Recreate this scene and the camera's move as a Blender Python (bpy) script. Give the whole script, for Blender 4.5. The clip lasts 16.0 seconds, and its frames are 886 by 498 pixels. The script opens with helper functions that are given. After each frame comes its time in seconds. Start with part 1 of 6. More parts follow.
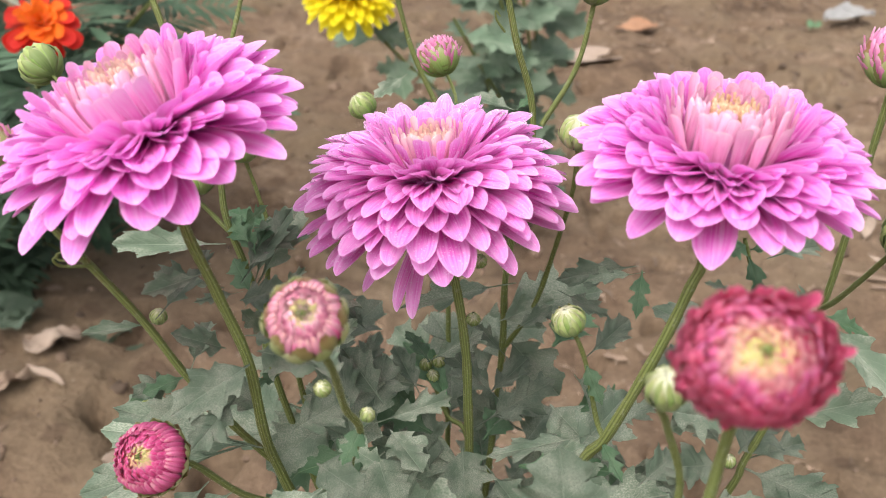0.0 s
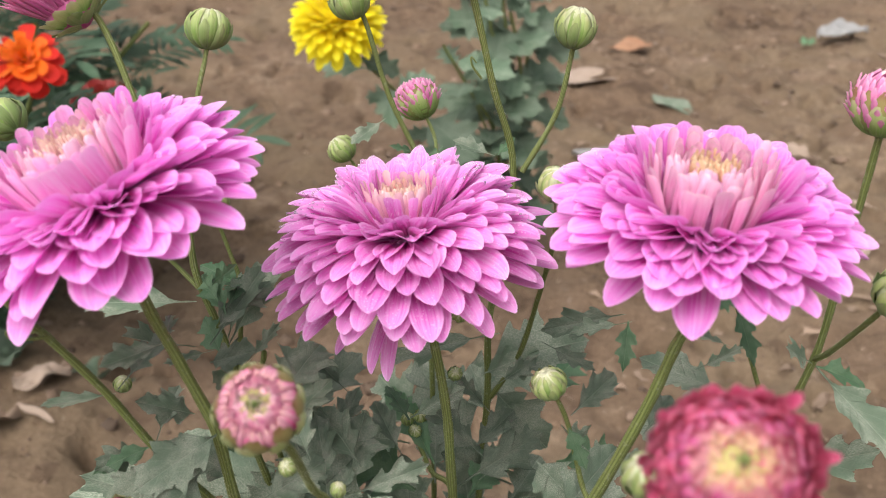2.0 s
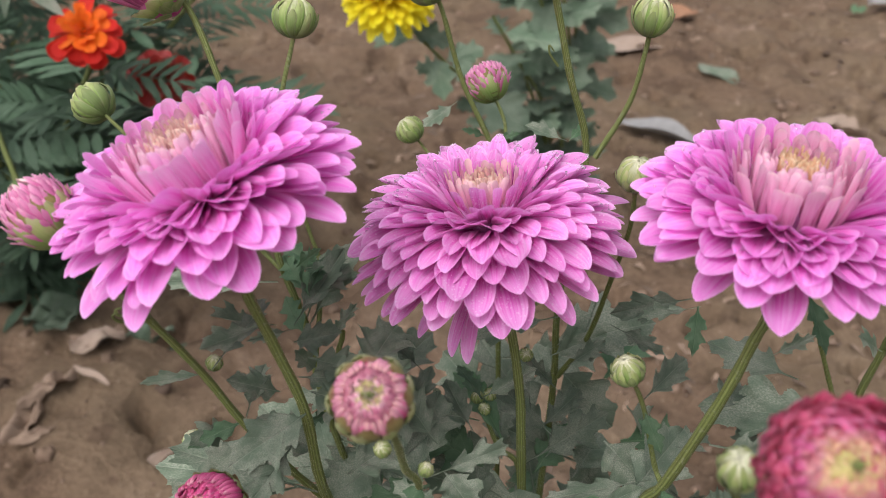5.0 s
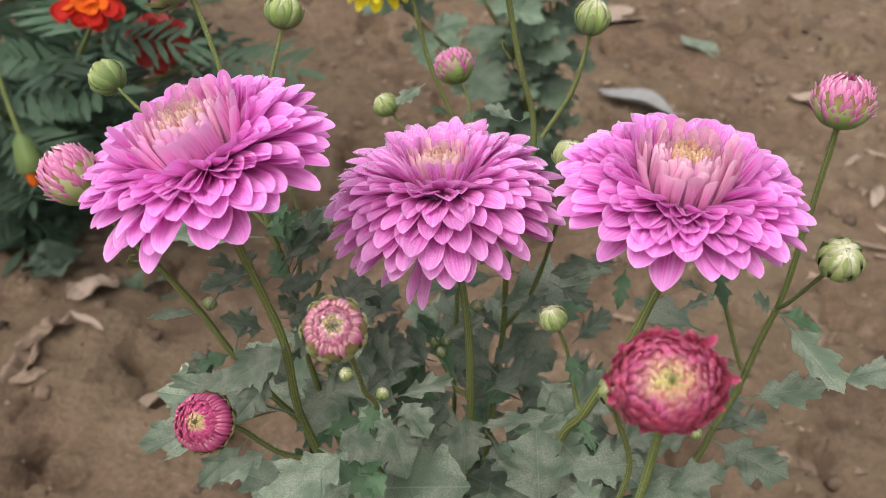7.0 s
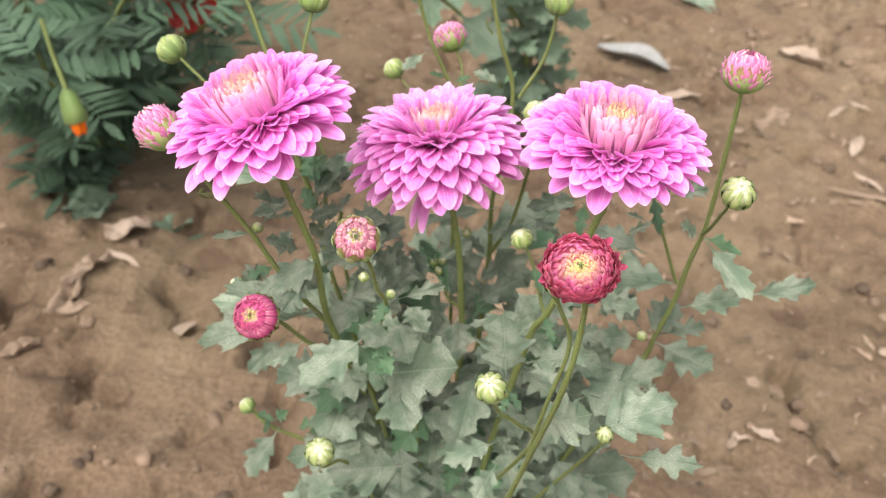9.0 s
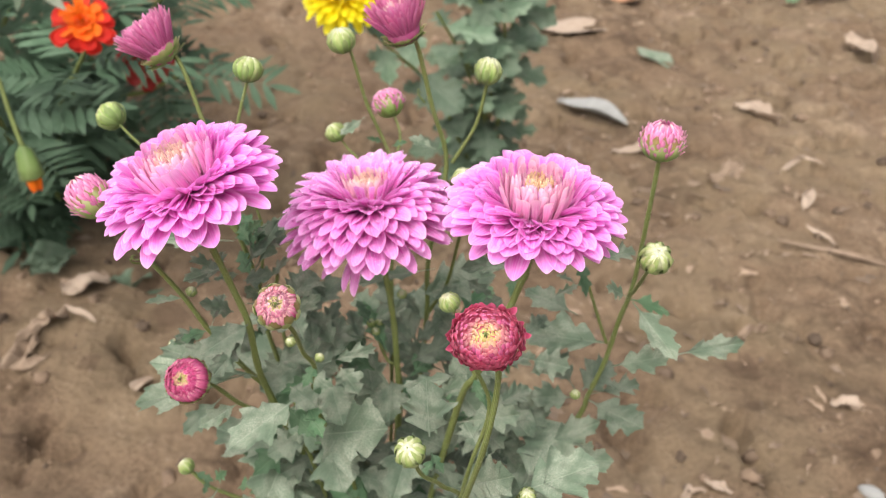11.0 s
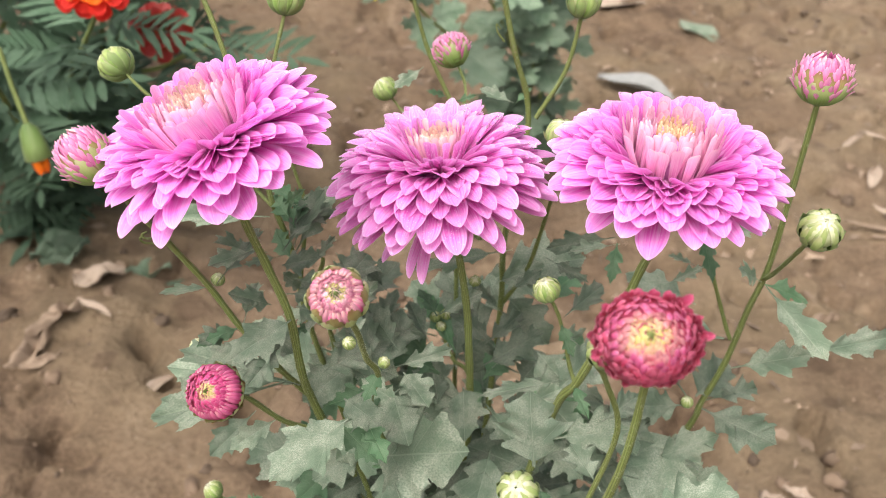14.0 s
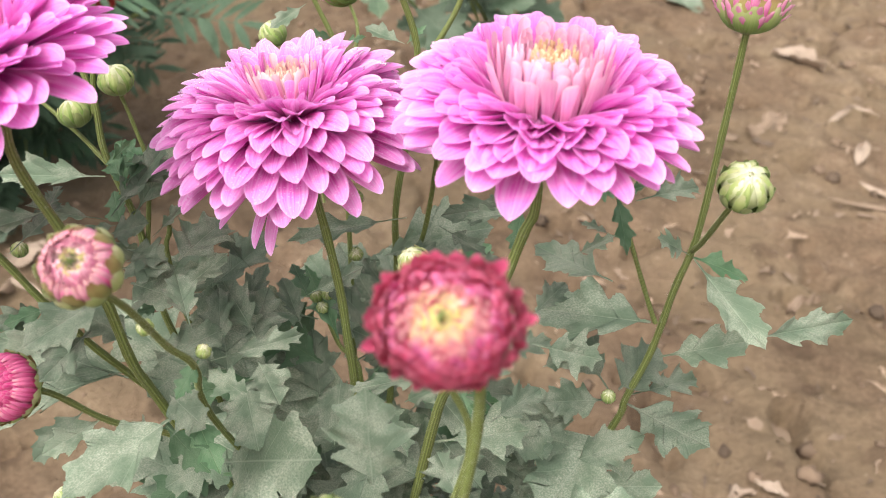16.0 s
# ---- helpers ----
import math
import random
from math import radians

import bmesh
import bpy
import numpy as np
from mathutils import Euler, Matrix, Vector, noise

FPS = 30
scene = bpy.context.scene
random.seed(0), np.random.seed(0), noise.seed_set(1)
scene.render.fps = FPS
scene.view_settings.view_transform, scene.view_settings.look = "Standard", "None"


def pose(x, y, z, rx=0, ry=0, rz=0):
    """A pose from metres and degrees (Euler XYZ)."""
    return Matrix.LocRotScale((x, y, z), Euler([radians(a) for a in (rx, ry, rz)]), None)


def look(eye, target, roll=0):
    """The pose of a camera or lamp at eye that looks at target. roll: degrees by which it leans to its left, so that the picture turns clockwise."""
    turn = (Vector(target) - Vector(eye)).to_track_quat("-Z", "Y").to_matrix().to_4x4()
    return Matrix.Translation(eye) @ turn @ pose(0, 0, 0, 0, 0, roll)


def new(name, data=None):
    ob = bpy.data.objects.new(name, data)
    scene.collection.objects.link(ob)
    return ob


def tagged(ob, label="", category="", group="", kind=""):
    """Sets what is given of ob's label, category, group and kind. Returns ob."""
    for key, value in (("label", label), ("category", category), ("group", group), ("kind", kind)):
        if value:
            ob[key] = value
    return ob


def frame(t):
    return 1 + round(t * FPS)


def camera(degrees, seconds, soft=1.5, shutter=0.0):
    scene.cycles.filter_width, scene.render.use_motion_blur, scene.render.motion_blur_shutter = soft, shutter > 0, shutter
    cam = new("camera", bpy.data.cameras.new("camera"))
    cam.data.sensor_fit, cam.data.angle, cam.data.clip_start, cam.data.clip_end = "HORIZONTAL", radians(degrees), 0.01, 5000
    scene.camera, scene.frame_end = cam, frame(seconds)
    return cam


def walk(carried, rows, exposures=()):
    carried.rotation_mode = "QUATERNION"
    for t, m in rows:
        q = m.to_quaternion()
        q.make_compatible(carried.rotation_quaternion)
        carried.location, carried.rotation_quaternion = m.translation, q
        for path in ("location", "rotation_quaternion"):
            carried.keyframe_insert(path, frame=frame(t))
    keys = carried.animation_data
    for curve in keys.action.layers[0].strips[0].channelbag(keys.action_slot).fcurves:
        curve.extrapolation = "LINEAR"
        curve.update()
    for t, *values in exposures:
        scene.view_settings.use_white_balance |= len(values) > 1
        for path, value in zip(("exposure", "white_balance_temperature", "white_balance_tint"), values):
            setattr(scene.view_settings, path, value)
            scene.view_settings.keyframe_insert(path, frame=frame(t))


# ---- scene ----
cam = camera(50.16, 16.0, soft=0.55)
PATH = [
    (0, 0.0000, 0.0000, 0.6200, 58.51, -2.29, 1.40),
    (0.5, -0.0026, 0.0033, 0.6197, 59.23, -2.20, 1.31),
    (1, 0.0016, 0.0130, 0.6172, 59.35, -2.00, 1.11),
    (1.5, 0.0060, 0.0136, 0.6237, 59.49, -1.74, 1.02),
    (2, 0.0069, 0.0155, 0.6249, 59.60, -1.49, 0.93),
    (2.5, 0.0037, 0.0207, 0.6217, 59.44, -1.27, 0.84),
    (3, -0.0014, 0.0202, 0.6252, 59.32, -0.67, 1.10),
    (3.2, -0.0078, 0.0185, 0.6283, 59.31, -0.30, 1.18),
    (5.3, -0.0069, 0.0092, 0.6364, 57.30, -1.12, 3.24),
    (5.5, -0.0054, 0.0063, 0.6384, 57.55, -1.25, 3.24),
    (6, -0.0020, -0.0001, 0.6396, 57.65, -1.41, 3.04),
    (6.5, 0.0020, -0.0127, 0.6483, 57.24, -2.72, 2.93),
    (7, 0.0044, -0.0315, 0.6647, 54.99, -2.75, 3.36),
    (7.5, 0.0062, -0.0506, 0.6778, 53.22, -2.61, 3.69),
    (8, 0.0079, -0.0759, 0.6923, 52.01, -2.58, 3.82),
    (8.2, 0.0073, -0.0863, 0.6978, 51.85, -2.42, 3.99),
    (10.3, 0.0294, -0.1280, 0.7300, 53.55, -3.08, 3.40),
    (10.5, 0.0300, -0.1261, 0.7295, 54.11, -3.13, 3.07),
    (11, 0.0342, -0.1177, 0.7295, 54.89, -3.26, 2.60),
    (11.5, 0.0364, -0.1147, 0.7333, 55.44, -3.17, 2.34),
    (12, 0.0309, -0.1159, 0.7348, 55.53, -3.07, 2.28),
    (12.5, 0.0234, -0.1086, 0.7244, 55.39, -3.00, 2.15),
    (13, 0.0181, -0.1011, 0.7187, 55.05, -2.64, 2.54),
    (13.5, 0.0114, -0.0745, 0.6935, 54.72, -2.40, 2.79),
    (14, 0.0069, -0.0458, 0.6695, 54.27, -2.17, 3.18),
    (14.5, 0.0128, -0.0207, 0.6499, 53.73, -1.99, 3.42),
    (15, 0.0244, 0.0045, 0.6310, 53.50, -2.14, 3.36),
    (15.5, 0.0379, 0.0096, 0.6270, 53.31, -2.17, 3.23),
    (16, 0.0508, 0.0043, 0.6297, 53.27, -2.25, 3.17),
]
SKY, SUN = 0.23, 2.3
EXPOSURES = [(0, -0.01, 6350, 13), (2, -0.18, 6350, 13), (3.2, -0.24, 6300, 13), (5.3, -0.57, 6200, 16), (6.5, -0.56, 6250, 15), (7.5, -0.25, 6400, 11), (8.2, 0.21, 6500, 10), (10.3, 0.25, 6500, 10), (10.6, 0.18, 6500, 10), (11.1, 0.02, 6500, 10), (11.6, -0.02, 6500, 10), (12, -0.23, 6500, 10), (12.5, -0.19, 6500, 10), (13, -0.01, 6500, 10), (14, 0.15, 6500, 10), (15, 0.11, 6450, 11), (16, 0.24, 6500, 10)]

walk(cam, [(t, pose(x, y, z, rx, ry, rz)) for t, x, y, z, rx, ry, rz in PATH], EXPOSURES)
cam.data.dof.use_dof = True
cam.data.dof.focus_distance = 0.31
cam.data.dof.aperture_fstop = 20.0

# ---- sky and sun: a bright, hazy, overcast day ----
world = bpy.data.worlds.new("overcast_sky")
scene.world = world
world.use_nodes = True
wn, wl = world.node_tree.nodes, world.node_tree.links
wn.clear()
sky = wn.new("ShaderNodeTexSky")
sky.sky_type, sky.sun_disc = "NISHITA", False
sky.sun_elevation, sky.sun_rotation = radians(58), radians(-150)
sky.air_density, sky.dust_density, sky.ozone_density = 1.0, 6.0, 1.0
haze = wn.new("ShaderNodeHueSaturation")
haze.inputs["Saturation"].default_value = 0.25
back = wn.new("ShaderNodeBackground")
back.inputs["Strength"].default_value = SKY
wout = wn.new("ShaderNodeOutputWorld")
wl.new(sky.outputs[0], haze.inputs["Color"])
wl.new(haze.outputs[0], back.inputs["Color"])
wl.new(back.outputs[0], wout.inputs["Surface"])
sun_data = bpy.data.lights.new("sun", "SUN")
sun_data.energy, sun_data.angle, sun_data.color = SUN, radians(60), (1.0, 0.96, 0.9)
sun = new("sun", sun_data)
sun.matrix_world = look((-0.5, -0.9, 2.2), (0, 0, 0))


# ---- materials ----
def shader(name):
    m = bpy.data.materials.new(name)
    m.use_nodes = True
    m.node_tree.nodes.clear()
    return m, m.node_tree.nodes, m.node_tree.links


def ramp(nodes, stops, interp="EASE"):
    r = nodes.new("ShaderNodeValToRGB")
    r.color_ramp.interpolation = interp
    while len(r.color_ramp.elements) < len(stops):
        r.color_ramp.elements.new(0.5)
    for e, (at, c) in zip(r.color_ramp.elements, stops):
        e.position, e.color = at, (*c, 1)
    return r


def math_node(nodes, links, op, a, b):
    n = nodes.new("ShaderNodeMath")
    n.operation = op
    for k, v in enumerate((a, b)):
        if isinstance(v, (int, float)):
            n.inputs[k].default_value = v
        else:
            links.new(v, n.inputs[k])
    return n.outputs[0]


def mix_color(nodes, links, fac, a, b, blend="MIX"):
    n = nodes.new("ShaderNodeMix")
    n.data_type, n.blend_type = "RGBA", blend
    for sock, v in ((n.inputs[0], fac), (n.inputs[6], a), (n.inputs[7], b)):
        if isinstance(v, (int, float)):
            sock.default_value = v
        elif isinstance(v, tuple):
            sock.default_value = (*v, 1)
        else:
            links.new(v, sock)
    return n.outputs[2]


def thin_plant(m, nodes, links, color, rough, through_part, height=None, bump=0.3, dist=0.0004, sheen=0.0):
    """A thin living surface: gloss and diffuse on top, some light let through."""
    p = nodes.new("ShaderNodeBsdfPrincipled")
    links.new(color, p.inputs["Base Color"])
    p.inputs["Roughness"].default_value = rough
    p.inputs["Specular IOR Level"].default_value = 0.35
    p.inputs["Sheen Weight"].default_value = sheen
    tr = nodes.new("ShaderNodeBsdfTranslucent")
    links.new(color, tr.inputs["Color"])
    mx = nodes.new("ShaderNodeMixShader")
    mx.inputs[0].default_value = through_part
    links.new(p.outputs[0], mx.inputs[1])
    links.new(tr.outputs[0], mx.inputs[2])
    if height is not None:
        b = nodes.new("ShaderNodeBump")
        b.inputs["Strength"].default_value, b.inputs["Distance"].default_value = bump, dist
        links.new(height, b.inputs["Height"])
        links.new(b.outputs[0], p.inputs["Normal"])
    out = nodes.new("ShaderNodeOutputMaterial")
    links.new(mx.outputs[0], out.inputs["Surface"])
    return m


def petal_material(name, stops, edge, rough=0.45, through_part=0.3, streak=0.35, spots=0.0):
    """Colour along the petal from root to tip, fine lengthwise streaks, a paler rim, and each petal a little different."""
    m, n, l = shader(name)
    uv = n.new("ShaderNodeUVMap")
    uv.uv_map = "along"
    sep = n.new("ShaderNodeSeparateXYZ")
    l.new(uv.outputs[0], sep.inputs[0])
    info = n.new("ShaderNodeObjectInfo")
    wob = math_node(n, l, "MULTIPLY_ADD", info.outputs["Random"], 0.16)
    wob.node.inputs[2].default_value = -0.08
    base = ramp(n, stops)
    l.new(math_node(n, l, "ADD", sep.outputs["Y"], wob), base.inputs[0])
    comb = n.new("ShaderNodeCombineXYZ")
    l.new(math_node(n, l, "MULTIPLY", sep.outputs["X"], 16.0), comb.inputs[0])
    l.new(math_node(n, l, "MULTIPLY", sep.outputs["Y"], 1.6), comb.inputs[1])
    l.new(math_node(n, l, "MULTIPLY", info.outputs["Random"], 40.0), comb.inputs[2])
    veins = n.new("ShaderNodeTexNoise")
    veins.inputs["Scale"].default_value, veins.inputs["Detail"].default_value = 1.0, 3.0
    l.new(comb.outputs[0], veins.inputs["Vector"])
    vr = ramp(n, [(0.35, (0, 0, 0)), (0.7, (1, 1, 1))], "LINEAR")
    l.new(veins.outputs[0], vr.inputs[0])
    col = mix_color(n, l, math_node(n, l, "MULTIPLY", vr.outputs[0], streak), base.outputs[0], edge)
    side = math_node(n, l, "ABSOLUTE", math_node(n, l, "SUBTRACT", sep.outputs["X"], 0.5), 0.0)
    rim = ramp(n, [(0.36, (0, 0, 0)), (0.5, (1, 1, 1))])
    l.new(side, rim.inputs[0])
    col = mix_color(n, l, math_node(n, l, "MULTIPLY", rim.outputs[0], 0.45), col, edge)
    hsv = n.new("ShaderNodeHueSaturation")
    l.new(col, hsv.inputs["Color"])
    val = math_node(n, l, "MULTIPLY_ADD", info.outputs["Random"], 0.22)
    val.node.inputs[2].default_value = 0.89
    l.new(val, hsv.inputs["Value"])
    final = hsv.outputs[0]
    if spots:
        g = n.new("ShaderNodeTexCoord")
        drops = n.new("ShaderNodeTexVoronoi")
        drops.inputs["Scale"].default_value = 900.0
        l.new(g.outputs["Object"], drops.inputs["Vector"])
        dr = ramp(n, [(0.12, (1, 1, 1)), (0.3, (0, 0, 0))])
        l.new(drops.outputs["Distance"], dr.inputs[0])
        final = mix_color(n, l, math_node(n, l, "MULTIPLY", dr.outputs[0], spots), final, (0.95, 0.85, 0.93))
    return thin_plant(m, n, l, final, rough, through_part, veins.outputs[0], 0.35, 0.0005, 0.1)


ORCHID = petal_material("orchid_pink_petal", [(0.0, (0.60, 0.020, 0.36)), (0.35, (0.80, 0.105, 0.57)), (0.7, (0.89, 0.25, 0.74)), (1.0, (0.94, 0.465, 0.87))], (0.97, 0.66, 0.94), through_part=0.34, streak=0.5, spots=0.15)
MAUVE = petal_material("mauve_pink_petal", [(0.0, (0.60, 0.026, 0.35)), (0.35, (0.77, 0.115, 0.54)), (0.7, (0.86, 0.265, 0.70)), (1.0, (0.92, 0.485, 0.84))], (0.96, 0.69, 0.93), through_part=0.34, streak=0.5, spots=0.4)
PEACH = petal_material("peach_pink_quill", [(0.0, (0.60, 0.10, 0.35)), (0.4, (0.81, 0.32, 0.54)), (0.75, (0.89, 0.48, 0.64)), (1.0, (0.95, 0.71, 0.71))], (0.95, 0.70, 0.79), through_part=0.28, streak=0.5)
LILAC = petal_material("lilac_rose_petal", [(0.0, (0.46, 0.03, 0.20)), (0.5, (0.66, 0.12, 0.34)), (0.85, (0.78, 0.28, 0.50)), (1.0, (0.86, 0.48, 0.62))], (0.86, 0.46, 0.62), through_part=0.3)
CREAM = petal_material("cream_peach_floret", [(0.0, (0.78, 0.38, 0.44)), (0.6, (0.90, 0.60, 0.54)), (1.0, (0.95, 0.80, 0.62))], (0.96, 0.82, 0.68), through_part=0.4)
CRIMSON = petal_material("crimson_petal", [(0.0, (0.46, 0.020, 0.09)), (0.45, (0.64, 0.065, 0.19)), (0.8, (0.76, 0.15, 0.28)), (1.0, (0.86, 0.35, 0.44))], (0.87, 0.38, 0.48), rough=0.6, through_part=0.38, streak=0.25)
MAGENTA = petal_material("magenta_red_petal", [(0.0, (0.50, 0.015, 0.14)), (0.5, (0.68, 0.04, 0.24)), (0.85, (0.78, 0.16, 0.36)), (1.0, (0.86, 0.44, 0.52))], (0.86, 0.42, 0.56), rough=0.6, through_part=0.3, streak=0.3)
GOLD = petal_material("golden_floret", [(0.0, (0.70, 0.34, 0.18)), (0.5, (0.88, 0.60, 0.36)), (1.0, (0.95, 0.82, 0.58))], (0.95, 0.83, 0.60), through_part=0.4)
BUTTON = petal_material("pale_pink_bud_petal", [(0.0, (0.52, 0.08, 0.26)), (0.45, (0.66, 0.20, 0.34)), (0.8, (0.73, 0.33, 0.41)), (1.0, (0.78, 0.45, 0.43))], (0.79, 0.46, 0.47), through_part=0.22, streak=0.4)
PINK = petal_material("warm_pink_quill", [(0.0, (0.60, 0.05, 0.36)), (0.4, (0.81, 0.22, 0.55)), (0.75, (0.89, 0.38, 0.69)), (1.0, (0.94, 0.60, 0.79))], (0.95, 0.66, 0.86), through_part=0.28, streak=0.5)
ROSE = petal_material("rose_petal", [(0.0, (0.56, 0.04, 0.22)), (0.5, (0.76, 0.14, 0.36)), (1.0, (0.87, 0.38, 0.54))], (0.88, 0.45, 0.60), rough=0.6, through_part=0.35, streak=0.3)
HONEY = petal_material("honey_pink_floret", [(0.0, (0.82, 0.50, 0.38)), (0.5, (0.86, 0.62, 0.42)), (1.0, (0.90, 0.76, 0.52))], (0.91, 0.78, 0.56), rough=0.6, through_part=0.45, streak=0.3)
SALMON = petal_material("salmon_petal", [(0.0, (0.74, 0.24, 0.34)), (0.5, (0.83, 0.38, 0.44)), (1.0, (0.89, 0.60, 0.56))], (0.90, 0.64, 0.60), rough=0.6, through_part=0.45, streak=0.3)
BLUSH = petal_material("blush_white_petal", [(0.0, (0.66, 0.12, 0.34)), (0.45, (0.80, 0.34, 0.50)), (0.8, (0.88, 0.60, 0.62)), (1.0, (0.90, 0.70, 0.60))], (0.91, 0.68, 0.66), streak=0.6, through_part=0.26)
LEMON = petal_material("lemon_green_floret", [(0.0, (0.66, 0.62, 0.22)), (0.5, (0.78, 0.74, 0.32)), (1.0, (0.88, 0.84, 0.48))], (0.9, 0.86, 0.52), rough=0.6, through_part=0.45, streak=0.3)
LIME = petal_material("lime_green_bract", [(0.0, (0.11, 0.22, 0.035)), (0.5, (0.22, 0.37, 0.07)), (0.85, (0.40, 0.48, 0.16)), (1.0, (0.52, 0.52, 0.27))], (0.50, 0.54, 0.26), rough=0.6)
IVORY = petal_material("ivory_green_petal", [(0.0, (0.26, 0.36, 0.08)), (0.45, (0.44, 0.50, 0.20)), (0.8, (0.66, 0.67, 0.42)), (1.0, (0.78, 0.77, 0.58))], (0.76, 0.76, 0.55))
RUSTY_BRACT = petal_material("rust_edged_bract", [(0.0, (0.16, 0.24, 0.05)), (0.55, (0.30, 0.36, 0.10)), (0.85, (0.36, 0.30, 0.10)), (1.0, (0.28, 0.15, 0.07))], (0.30, 0.18, 0.08), rough=0.6, streak=0.3)
BRACT = petal_material("green_bract", [(0.0, (0.085, 0.15, 0.03)), (0.6, (0.17, 0.26, 0.065)), (1.0, (0.27, 0.32, 0.11))], (0.34, 0.38, 0.19), rough=0.6, through_part=0.1)
YELLOW = petal_material("bright_yellow_petal", [(0.0, (0.86, 0.66, 0.0)), (0.5, (0.92, 0.78, 0.008)), (1.0, (0.95, 0.86, 0.02))], (0.96, 0.9, 0.06), through_part=0.45)
ORANGE = petal_material("orange_red_petal", [(0.0, (0.80, 0.17, 0.002)), (0.3, (0.68, 0.035, 0.002)), (0.6, (0.58, 0.012, 0.003)), (1.0, (0.54, 0.010, 0.004))], (0.62, 0.022, 0.004), rough=0.7, streak=0.2)
RUST = petal_material("dark_rust_petal", [(0.0, (0.50, 0.08, 0.004)), (0.5, (0.26, 0.010, 0.006)), (1.0, (0.20, 0.006, 0.006))], (0.34, 0.03, 0.01), streak=0.25)
AMBER = petal_material("amber_petal", [(0.0, (0.86, 0.22, 0.0)), (0.7, (0.84, 0.14, 0.002)), (1.0, (0.74, 0.07, 0.003))], (0.86, 0.20, 0.004), rough=0.7)


def water_material():
    m, n, l = shader("water_drop")
    p = n.new("ShaderNodeBsdfPrincipled")
    p.inputs["Base Color"].default_value = (0.98, 0.95, 0.98, 1)
    p.inputs["Roughness"].default_value, p.inputs["IOR"].default_value = 0.04, 1.33
    p.inputs["Transmission Weight"].default_value = 0.75
    out = n.new("ShaderNodeOutputMaterial")
    l.new(p.outputs[0], out.inputs["Surface"])
    return m


WATER = water_material()


def stem_material():
    m, n, l = shader("ribbed_green_stem")
    uv = n.new("ShaderNodeUVMap")
    uv.uv_map = "along"
    sep = n.new("ShaderNodeSeparateXYZ")
    l.new(uv.outputs[0], sep.inputs[0])
    ribs = n.new("ShaderNodeTexWave")
    ribs.inputs["Scale"].default_value, ribs.inputs["Distortion"].default_value = 1.1, 0.6
    comb = n.new("ShaderNodeCombineXYZ")
    l.new(math_node(n, l, "MULTIPLY", sep.outputs["X"], 3.0), comb.inputs[0])
    l.new(comb.outputs[0], ribs.inputs["Vector"])
    co = n.new("ShaderNodeTexCoord")
    fuzz = n.new("ShaderNodeTexNoise")
    fuzz.inputs["Scale"].default_value, fuzz.inputs["Detail"].default_value = 900.0, 3.0
    l.new(co.outputs["Object"], fuzz.inputs["Vector"])
    big = n.new("ShaderNodeTexNoise")
    big.inputs["Scale"].default_value = 40.0
    l.new(co.outputs["Object"], big.inputs["Vector"])
    a = mix_color(n, l, ribs.outputs[0], (0.12, 0.165, 0.036), (0.25, 0.30, 0.09))
    a = mix_color(n, l, math_node(n, l, "MULTIPLY", big.outputs[0], 0.5), a, (0.10, 0.085, 0.04))
    fr = ramp(n, [(0.55, (0, 0, 0)), (0.75, (1, 1, 1))])
    l.new(fuzz.outputs[0], fr.inputs[0])
    a = mix_color(n, l, math_node(n, l, "MULTIPLY", fr.outputs[0], 0.45), a, (0.34, 0.36, 0.24))
    h = math_node(n, l, "ADD", ribs.outputs[0], fuzz.outputs[0])
    return thin_plant(m, n, l, a, 0.65, 0.03, h, 0.5, 0.0004)


